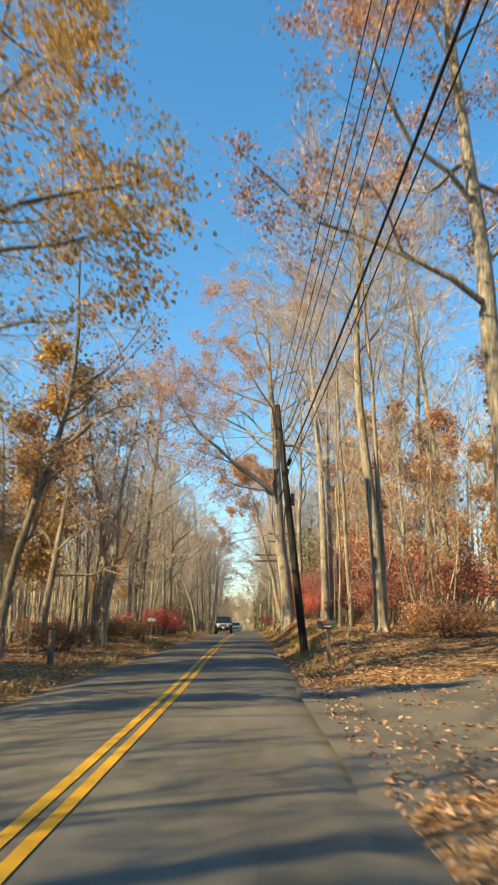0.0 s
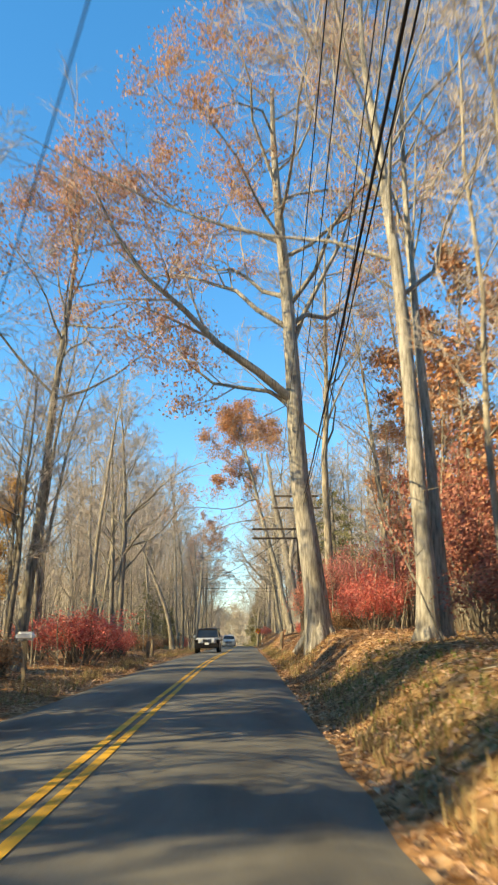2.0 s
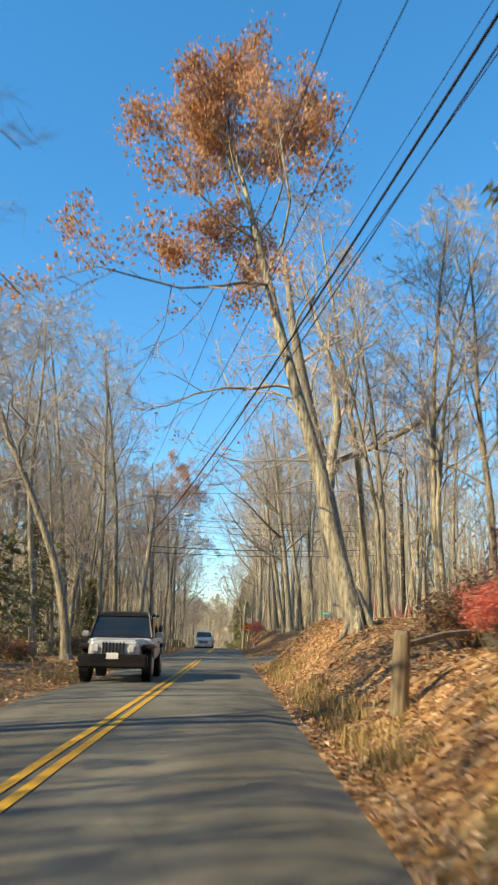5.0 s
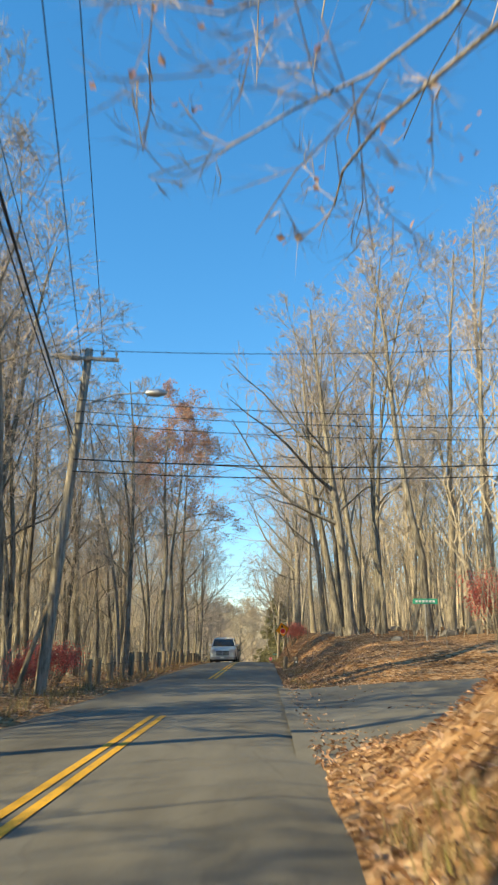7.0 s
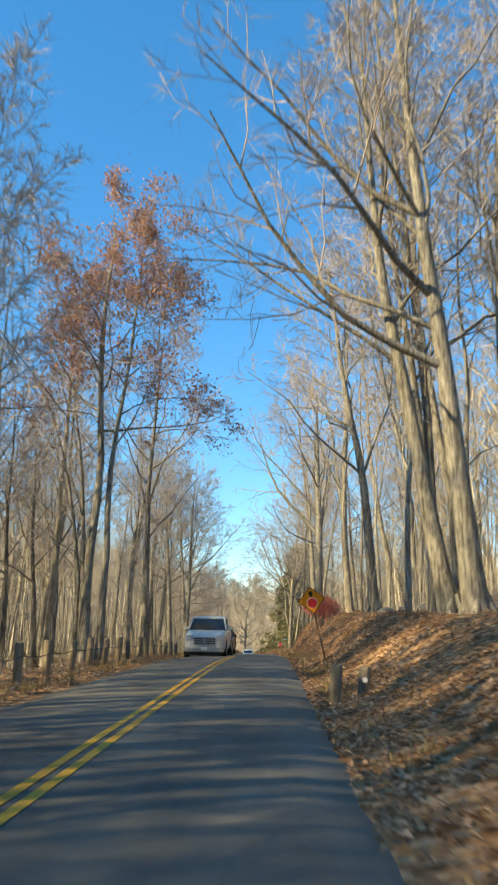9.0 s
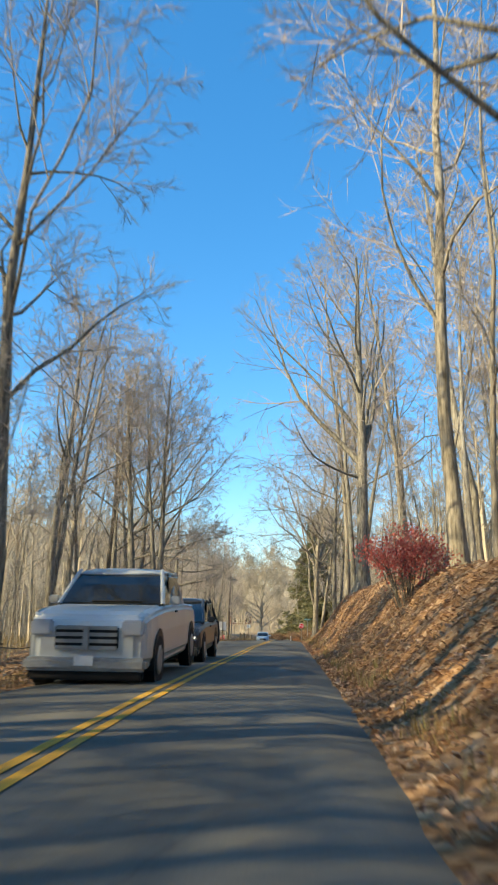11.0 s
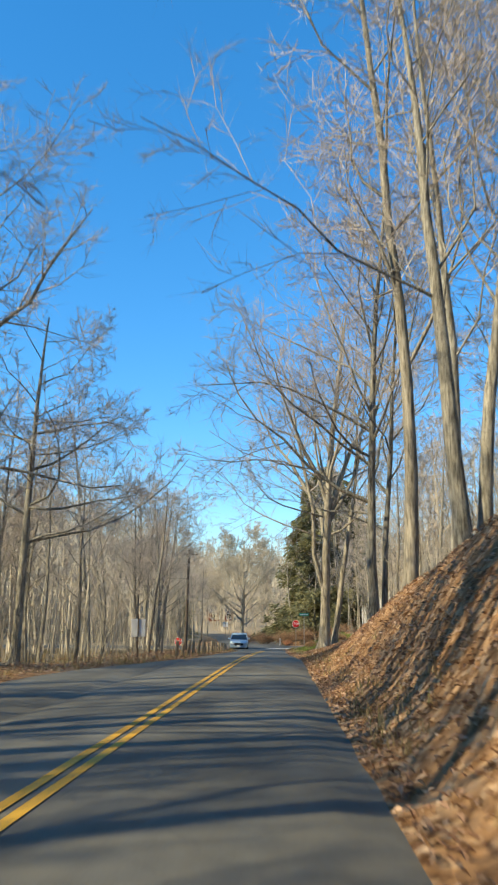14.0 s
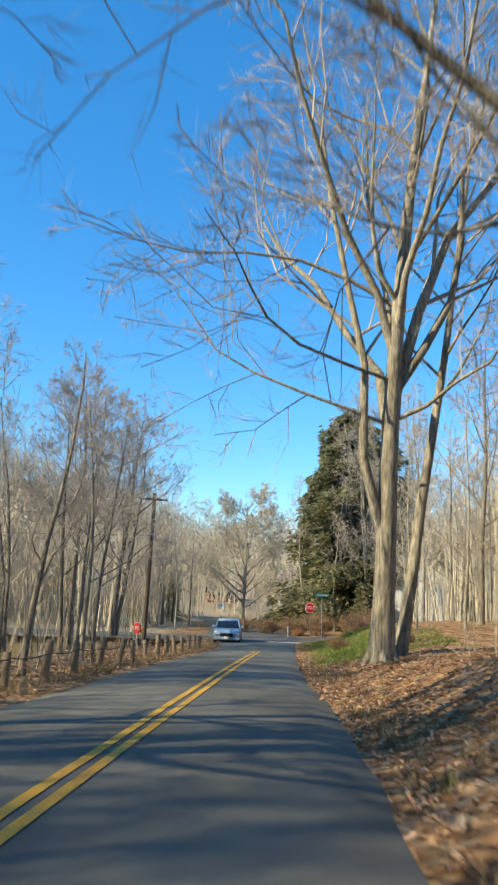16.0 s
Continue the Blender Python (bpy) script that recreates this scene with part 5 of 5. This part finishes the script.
def polygon(sides, radius, thick, turn=0.0, y=0.0):
    """A flat plate that faces -y."""
    s = Soup()
    ring = [Vector((radius * math.cos(2 * math.pi * k / sides + turn), 0, radius * math.sin(2 * math.pi * k / sides + turn))) for k in range(sides)]
    front, back = [p + Vector((0, y - thick / 2, 0)) for p in ring], [p + Vector((0, y + thick / 2, 0)) for p in ring]
    faces = [tuple(range(sides)), tuple(reversed(range(sides, 2 * sides)))]
    faces += [(k, k + sides, (k + 1) % sides + sides, (k + 1) % sides) for k in range(sides)]
    s.add(front + back, faces)
    return s


def lettering(text, size, place, mat, parent, name="lettering"):
    data = bpy.data.curves.new(name, "FONT")
    data.body, data.size, data.align_x, data.align_y, data.extrude = text, size, "CENTER", "CENTER", 0.0015
    data.materials.append(mat)
    ob = new(name, data)
    ob.matrix_basis = pose(*place, 90, 0, 0)
    ob.parent = parent


def stop_ahead():
    x, y = 3.6, 137.6
    root = thing("warning_sign", "tilted amber stop-ahead warning sign on a leaning post", "road sign", at(x, y, 0), -4)
    root.rotation_euler = (radians(3), radians(-13), radians(-4))
    pole = Soup()
    pole.box((0, 0.03, 0.9), (0.06, 0.035, 2.4))
    part("post", pole, RUST_STEEL, root)
    plate = polygon(4, 0.44, 0.006, 0)
    panel = part("panel", plate, SIGN_ORANGE, root, "amber diamond panel")
    for name, soup, mat, dy, dz in (("border", polygon(4, 0.428, 0.004, 0), SIGN_BLACK, -0.004, 0), ("face", polygon(4, 0.4, 0.004, 0), SIGN_ORANGE, -0.008, 0),
                                    ("octagon_rim", polygon(8, 0.175, 0.004, math.pi / 8), SIGN_WHITE, -0.012, -0.09), ("octagon", polygon(8, 0.16, 0.004, math.pi / 8), SIGN_RED, -0.016, -0.09)):
        o = part(name, soup, mat, panel)
        o.location = (0, dy, dz)
    arrow = Soup()
    q = [Vector((px, -0.014, pz)) for px, pz in ((-0.05, 0.11), (0.05, 0.11), (0.05, 0.2), (0.1, 0.2), (0, 0.31), (-0.1, 0.2), (-0.05, 0.2))]
    arrow.add(q, [tuple(range(7))])
    part("arrow", arrow, SIGN_BLACK, panel, "black upward arrow")
    panel.location = (0, -0.01, 1.9)
    panel.rotation_euler = (0, radians(2), 0)


stop_ahead()


def stop_sign(x, y, turn, high, back=False):
    root = thing("stop_sign", "red octagonal stop sign on a steel post", "road sign", at(x, y, 0), turn, "stop signs")
    pole = Soup()
    pole.box((0, 0.03, high / 2), (0.05, 0.04, high + 0.5))
    part("post", pole, STEEL, root)
    panel = part("panel", polygon(8, 0.4, 0.006, math.pi / 8), SIGN_WHITE, root, "white-rimmed octagonal panel")
    panel.location = (0, 0, high - 0.1)
    face = part("face", polygon(8, 0.375, 0.004, math.pi / 8), SIGN_RED, panel)
    face.location = (0, -0.006, 0)
    lettering("STOP", 0.3, (0, -0.012, 0), SIGN_WHITE, panel)


stop_sign(3.25, 258.5, 0, 2.6)
stop_sign(-8.1, 250, -6, 1.4)


def street_sign(x, y, turn, high, label, post=SIGN_GREEN):
    root = thing("street_name_sign", label, "street sign", at(x, y, 0), turn, "street name signs")
    pole = Soup()
    pole.tube([Vector((0, 0, -0.3)), Vector((0, 0, high))], [0.03, 0.03], 8)
    part("post", pole, STEEL, root)
    blade = Soup()
    blade.box((0, -0.03, high - 0.1), (1.1, 0.012, 0.23))
    panel = part("blade", blade, post, root, "green blade with a white bar of lettering")
    bar = Soup()
    for k in range(6):
        bar.box((-0.38 + 0.152 * k, -0.039, high - 0.1), (0.1, 0.004, 0.1))
    part("lettering_bars", bar, SIGN_WHITE, panel)


street_sign(9.0, 121.7, 6, 1.75, "green street name sign on a low bank")
street_sign(4.15, 259.5, 25, 3.5, "green street name sign at the junction")


def plate_sign(name, x, y, turn, size, low, label, mat):
    root = thing(name, label, "road sign", at(x, y, 0), turn)
    pole = Soup()
    pole.box((0, -0.03, (low + size[1]) / 2), (0.05, 0.03, low + size[1] + 0.4))
    part("post", pole, RUST_STEEL, root)
    bm = bevelled((size[0], 0.006, size[1]), (0, 0, low + size[1] / 2), 0.002, 1)
    bm_part("panel", bm, mat, root)


plate_sign("road_sign", -4.45, 209, 8, (0.62, 0.76), 1.1, "bare metal back of a rectangular road sign", SIGN_BACK)
plate_sign("small_sign", -7.2, 300, 0, (0.75, 0.75), 1.6, "small white square sign across the junction", SIGN_WHITE)
plate_sign("marker", 1.6, 268, 0, (0.14, 0.9), 0.1, "thin white roadside marker at the junction", SIGN_WHITE)


def mailbox():
    root = thing("mailbox", "dark tin mailbox with red flag on a weathered post", "mailbox", at(3.6, 20.9, 0), 0)
    root.scale = (0.78, 0.9, 0.8)
    bm = bevelled((0.12, 0.12, 1.35), (0, 0, 0.5), 0.01, 1)
    bm_part("post", bm, POST_WOOD, root)
    bm = bevelled((0.5, 0.16, 0.04), (-0.06, 0, 1.12), 0.008, 1)
    bm_part("shelf", bm, POST_WOOD, root)
    body = Soup()
    ring = [(-0.11, 0), (0.11, 0), (0.11, 0.13)] + [(0.11 * math.cos(a), 0.13 + 0.11 * math.sin(a)) for a in np.linspace(0.3, 2.84, 8)] + [(-0.11, 0.13)]
    n = len(ring)
    for x in (-0.36, 0.22):
        body.v += [Vector((x, a, 1.14 + b)) for a, b in ring]
    body.f += [(k, (k + 1) % n, (k + 1) % n + n, k + n) for k in range(n)] + [tuple(reversed(range(n))), tuple(range(n, 2 * n))]
    box = part("box", body, TIN, root, "dark green tin box")
    part("door", _box((-0.37, 0, 1.24), (0.012, 0.2, 0.19)), TIN, box)
    flag = _box((-0.14, -0.118, 1.3), (0.2, 0.01, 0.07))
    part("flag", flag, FLAG_RED, box, "red metal flag")
    part("lettering_bars", _box((-0.05, -0.116, 1.2), (0.24, 0.006, 0.03)), SIGN_WHITE, box)
    copy = thing("mailbox", "small pale mailbox on a wooden post at the verge", "mailbox", at(-4.1, 45.5, 0), 180, "mailboxes")
    part("post", _box((0, 0, 0.5), (0.1, 0.1, 1.2)), POST_WOOD, copy)
    bm = bevelled((0.5, 0.2, 0.22), (0, 0, 1.18), 0.06, 3)
    bm_part("box", bm, SIGN_BACK, copy)


mailbox()


# ---- cars ----
def loft(sections, round_by=0.035):
    """A body through cross-sections along y: each is (y, list of (x, z) of the right half from bottom to top)."""
    bm = bmesh.new()
    rows = []
    for y, half in sections:
        ring = [(x, z) for x, z in half] + [(-x, z) for x, z in reversed(half)]
        rows.append([bm.verts.new((x, y, z)) for x, z in ring])
    for a, b in zip(rows, rows[1:]):
        for k in range(len(a) - 1):
            bm.faces.new((a[k], a[k + 1], b[k + 1], b[k]))
        bm.faces.new((a[-1], a[0], b[0], b[-1]))
    bm.faces.new(list(reversed(rows[0])))
    bm.faces.new(rows[-1])
    bmesh.ops.recalc_face_normals(bm, faces=bm.faces[:])
    bmesh.ops.bevel(bm, geom=[e for e in bm.edges if e.calc_face_angle(0) > 0.5], offset=round_by, segments=3, affect="EDGES")
    return bm


def car(label, category, place, paint_colour, length, width, bonnet, belt, roof, nose, screen, roof_end, tail, wheel, bed=False, upright=False, turn=0.0, grille=None, lit=False):
    """A car whose front looks to -y. nose, screen, roof_end, tail: distances from the front at which the screen's foot, the roof's front,
    the roof's end and the tail's foot lie."""
    root = thing("car", label, category, place, turn, "cars on the road")
    paint = plain("car_paint", paint_colour, 0.28, 0.25, 0.6, 0.03, 1.0)
    w, low = width / 2, wheel * (1.15 if upright else 0.62)
    def row(y, top, ww):
        return (y, [(ww * 0.86, low), (ww, low + 0.16), (ww, (low + top) / 2 + 0.1), (ww * 0.97, top - 0.05), (ww * 0.9, top)])
    front = -length / 2
    back_top = belt if not bed else belt + 0.02
    body = [*((row(front, bonnet - 0.06, w * 0.66), row(front + 0.08, bonnet - 0.02, w * 0.7), row(front + nose - 0.12, bonnet, w * 0.78), row(front + nose - 0.1, bonnet, w * 0.92)) if upright else (row(front, bonnet - 0.3, w * 0.8), row(front + 0.07, bonnet - 0.13, w * 0.9), row(front + 0.25, bonnet - 0.05, w * 0.97), row(front + 0.7, bonnet, w))), row(front + nose, belt, w), row(front + tail, back_top, w), row(length / 2 - 0.1, back_top - 0.05, w * 0.97), row(length / 2, back_top - 0.2, w * 0.9)]
    shell = bm_part("body", loft(body, 0.035 if upright else 0.07), paint, root)
    top = roof - 0.02
    tail_top = top - 0.05 if upright or bed else belt + 0.05
    tail_w = 0.76 if upright or bed else 0.86

    def pane_row(y, ww, z):
        return (y, [(w * 0.92, belt - 0.05), (w * (0.92 + ww) / 2 + 0.015, (belt + z) / 2), (w * ww, z)])

    rake = (screen - nose) * 0.5
    cabin = [pane_row(front + nose - 0.05, 0.9, belt + 0.02), pane_row(front + nose + rake, 0.835, belt + (top - belt) * 0.58), pane_row(front + screen, 0.77, top - 0.03),
             pane_row(front + screen + 0.3, 0.75, top), pane_row(front + roof_end, 0.75, top), pane_row(front + tail, tail_w, tail_top)]
    bm_part("greenhouse", loft(cabin, 0.02), GLASS, shell, "dark tinted windows")

    def roof_row(y, drop, ww):
        return (y, [(w * ww, roof - 0.05 - drop), (w * (ww - 0.02), roof - drop), (w * (ww - 0.2), roof + 0.035 - drop), (w * 0.25, roof + 0.05 - drop)])

    bm_part("roof", loft([roof_row(front + screen - 0.06, 0.05, 0.76), roof_row(front + screen + 0.25, 0.01, 0.77), roof_row(front + (screen + roof_end) / 2, 0.0, 0.78), roof_row(front + roof_end, 0.02, 0.77), roof_row(front + roof_end + 0.08, 0.05, 0.75)], 0.012), SIGN_BLACK if upright else paint, shell, soft=not upright)
    for sx in (-1, 1):
        middle = front + (screen + roof_end) / 2
        for y0, y1 in ((front + nose - 0.05, front + screen), (middle, middle), (front + tail - 0.05, front + roof_end)):
            pillar = Soup()
            pillar.tube([Vector((sx * w * 0.925, y0, belt)), Vector((sx * w * 0.768, y1, roof))], [0.042, 0.036], 6)
            part("pillar", pillar, SIGN_BLACK if upright else paint, shell)
        bm_part("headlight", bevelled((0.34 if not upright else 0.19, 0.16, (0.24 if bed else 0.1) if not upright else 0.19), (sx * w * (0.72 if not upright else 0.5), front + 0.03, bonnet - (0.24 if upright else 0.3)), 0.03), LAMP_GLASS, shell, "clear headlight")
        if lit:
            bm_part("running_light", bevelled((0.3, 0.05, 0.04), (sx * w * 0.7, front - 0.06, bonnet - 0.28), 0.012), LAMP_LIT, shell, "lit white running light")
        bm_part("mirror", bevelled((0.2, 0.12, 0.15), (sx * (w + 0.1), front + nose + 0.25, belt + 0.08), 0.03), paint, shell)
        for y in (front + 0.85, length / 2 - 0.9):
            tyre = Soup()
            n, r = 22, wheel
            for d in (-0.11, -0.08, 0.08, 0.11):
                rr = r if abs(d) < 0.1 else r * 0.93
                tyre.v += [Vector((sx * (w - 0.1) + d, y + rr * math.cos(6.2832 * k / n), wheel + rr * math.sin(6.2832 * k / n))) for k in range(n)]
            for b in range(3):
                tyre.f += [(b * n + k, b * n + (k + 1) % n, (b + 1) * n + (k + 1) % n, (b + 1) * n + k) for k in range(n)]
            tyre.f += [tuple(range(n)), tuple(range(3 * n, 4 * n))]
            t = part("wheel", tyre, TYRE, root, "black rubber tyre")
            rim = Soup()
            rim.tube([Vector((sx * (w + 0.0), y, wheel)), Vector((sx * (w + 0.025), y, wheel))], [wheel * 0.62, wheel * 0.5], 14)
            part("rim", rim, STEEL, t, "steel rim")
    if grille:
        bars = Soup()
        if upright:
            for k in range(7):
                bars.box(((k - 3) * 0.085, front - 0.035, bonnet - 0.22), (0.035, 0.06, 0.3))
        else:
            for k in range(4):
                bars.box((0, front - 0.03, bonnet - (0.3 if bed else 0.27) - (0.1 if bed else 0.06) * k), (w * (0.96 if bed else 0.93), 0.05, 0.055 if bed else 0.03))
        part("grille", bars, SIGN_BLACK if upright else grille, shell, "barred grille")
    if not upright:
        bm_part("grille_opening", bevelled((w * (1.0 if bed else 0.98), 0.06, 0.36 if bed else 0.26), (0, front - 0.005, bonnet - (0.45 if bed else 0.37)), 0.025), SIGN_BLACK, shell, "black grille opening")
        bm_part("air_intake", bevelled((w * 1.3, 0.06, 0.12), (0, front + 0.03, low + 0.02), 0.02), SIGN_BLACK, shell)
    for sx in (-1, 1):
        for y in (front + 0.85, length / 2 - 0.9):
            arch = Soup()
            arch.tube([Vector((sx * (w - 0.22), y, wheel + 0.03)), Vector((sx * (w + 0.004), y, wheel + 0.03))], [wheel * 1.16, wheel * 1.16], 20)
            part("wheel_arch", arch, SIGN_BLACK, shell)
        bm_part("side_window", bevelled((0.02, roof_end - screen - 0.3, roof - belt - 0.2), (sx * w * 0.86, front + (screen + roof_end) / 2, (belt + roof) / 2), 0.008, 1), GLASS, shell)
        bm_part("door_handle", bevelled((0.03, 0.2, 0.04), (sx * (w + 0.01), front + nose + 1.0, belt - 0.12), 0.008, 1), SIGN_BLACK, shell)
    if upright:
        for sx in (-1, 1):
            bm_part("fender", bevelled((0.34, 1.0, 0.13), (sx * (w - 0.1), front + 0.82, wheel * 2 + 0.06), 0.05), SIGN_BLACK, shell, "black plastic fender")
            bm_part("fender", bevelled((0.2, 1.0, 0.12), (sx * (w + 0.02), length / 2 - 0.9, wheel * 2 + 0.06), 0.05), SIGN_BLACK, shell, "black plastic fender")
        bm_part("front_bumper", bevelled((width * 0.98, 0.2, 0.2), (0, front - 0.1, wheel * 1.15), 0.05), SIGN_BLACK, shell)
    elif not bed:
        for sx in (-1, 1):
            rim = Soup()
            rim.tube([Vector((sx * w * 0.36, front - 0.03, low + 0.28)), Vector((sx * w * 0.55, front - 0.02, bonnet - 0.42)), Vector((sx * w * 0.46, front - 0.02, bonnet - 0.23))], [0.02, 0.02, 0.02], 6)
            part("grille_trim", rim, STEEL, shell, "chrome grille trim")
        bm_part("lower_trim", bevelled((w * 1.25, 0.03, 0.03), (0, front - 0.15, low + 0.09), 0.008, 1), STEEL, shell, "bright lower trim strip")
    bm_part("windscreen_wiper", bevelled((w * 0.9, 0.03, 0.02), (0.1, front + nose - 0.02, belt + 0.06), 0.006, 1), SIGN_BLACK, shell)
    bm_part("bumper", bevelled((width * 0.96, 0.24, 0.2), (0, front - 0.02, low + 0.14), 0.05), grille if bed else (SIGN_BLACK if upright else paint), shell)
    part("number_plate", _box((0, front - 0.15, low + 0.2), (0.3, 0.012, 0.15)), SIGN_BACK, shell)
    if bed:
        part("grille_post", _box((0, front - 0.06, bonnet - 0.45), (0.09, 0.05, 0.36)), grille, shell, "chrome upright across the grille")
        bm_part("valance", bevelled((width * 0.9, 0.14, 0.16), (0, front + 0.02, low - 0.02), 0.03), SIGN_BLACK, shell)
        part("cargo_bed", _box((0, length / 2 - 0.8, belt + 0.0), (width * 0.82, 1.35, 0.06)), SIGN_BLACK, shell)
    return root


car("silver off-road car with a seven-slot grille", "car", (-1.3, 84.6, road_z(84.6) + 0.045), (0.5, 0.52, 0.54), 4.2, 1.8, 1.06, 1.09, 1.74, 1.35, 1.6, 4.0, 4.05, 0.4, upright=True, grille=STEEL)
car("dark grey sport utility car with lit running lights", "car", (-1.35, 159.8, road_z(159.8) + 0.045), (0.07, 0.075, 0.08), 4.7, 1.9, 0.99, 1.04, 1.62, 1.2, 2.15, 3.9, 4.6, 0.37, grille=STEEL, lit=True)
car("white pickup truck with a chrome grille", "pickup truck", (-1.3, 152.8, road_z(152.8) + 0.045), (0.6, 0.62, 0.6), 5.8, 2.0, 1.24, 1.28, 1.9, 1.55, 2.25, 3.7, 3.95, 0.41, bed=True, grille=STEEL)
car("pale blue saloon car near the junction", "car", (-2.5, 254, road_z(254) + 0.045), (0.36, 0.48, 0.58), 4.6, 1.8, 0.92, 0.95, 1.45, 1.2, 2.0, 3.3, 4.2, 0.33, turn=2, grille=SIGN_BLACK)


# ---- houses beyond the trees ----
def house(label, place, size, wall_mat, roof_mat, turn):
    root = thing("house", label, "house", place, turn, "houses")
    w, d, h = size
    part("wall", _box((0, 0, h / 2 - 0.4), (w, d, h + 0.8)), wall_mat, root)
    roof = Soup()
    rise = d * 0.38
    pts = [(-w / 2 - 0.3, -d / 2 - 0.4, h - 0.15), (w / 2 + 0.3, -d / 2 - 0.4, h - 0.15), (w / 2 + 0.3, 0, h + rise), (-w / 2 - 0.3, 0, h + rise), (-w / 2 - 0.3, d / 2 + 0.4, h - 0.15), (w / 2 + 0.3, d / 2 + 0.4, h - 0.15)]
    pts += [(x, y, z - 0.18) for x, y, z in pts]
    roof.add([Vector(p) for p in pts], [(0, 1, 2, 3), (3, 2, 5, 4), (6, 9, 8, 7), (9, 10, 11, 8), (0, 6, 7, 1), (4, 5, 11, 10), (0, 3, 9, 6), (3, 4, 10, 9), (1, 7, 8, 2), (2, 8, 11, 5)])
    part("roof", roof, roof_mat, root)
    for x in (-w / 2, w / 2):
        gable = Soup()
        gable.add([Vector((x, -d / 2, h)), Vector((x, d / 2, h)), Vector((x, 0, h + rise - 0.2)), Vector((x * 0.98, -d / 2, h)), Vector((x * 0.98, d / 2, h)), Vector((x * 0.98, 0, h + rise - 0.2))], [(0, 1, 2), (5, 4, 3), (0, 3, 4, 1), (1, 4, 5, 2), (2, 5, 3, 0)])
        part("gable", gable, wall_mat, root)
    for sx in (-0.3, 0.0, 0.3):
        for y, face in ((-d / 2 - 0.02, 0),):
            frame_soup = _box((sx * w, y, h * 0.55), (1.1, 0.08, 1.4))
            win = part("window", frame_soup, SIGN_WHITE, root)
            part("pane", _box((sx * w, y - 0.045, h * 0.55), (0.9, 0.02, 1.2)), GLASS, win)


house("white clapboard house half hidden by bare trees", at(15.8, 284, -1.3), (9, 5.6, 4.0), SIDING, SHINGLE, -98)
house("small white cottage across the junction", at(6.4, 301, 0.2), (8, 6, 3.0), SIDING, SHINGLE, -10)
house("low rust-red shed beyond the junction", at(-13.4, 368, 0.2), (6, 4, 2.4), BARN_RED, SHINGLE, 12)
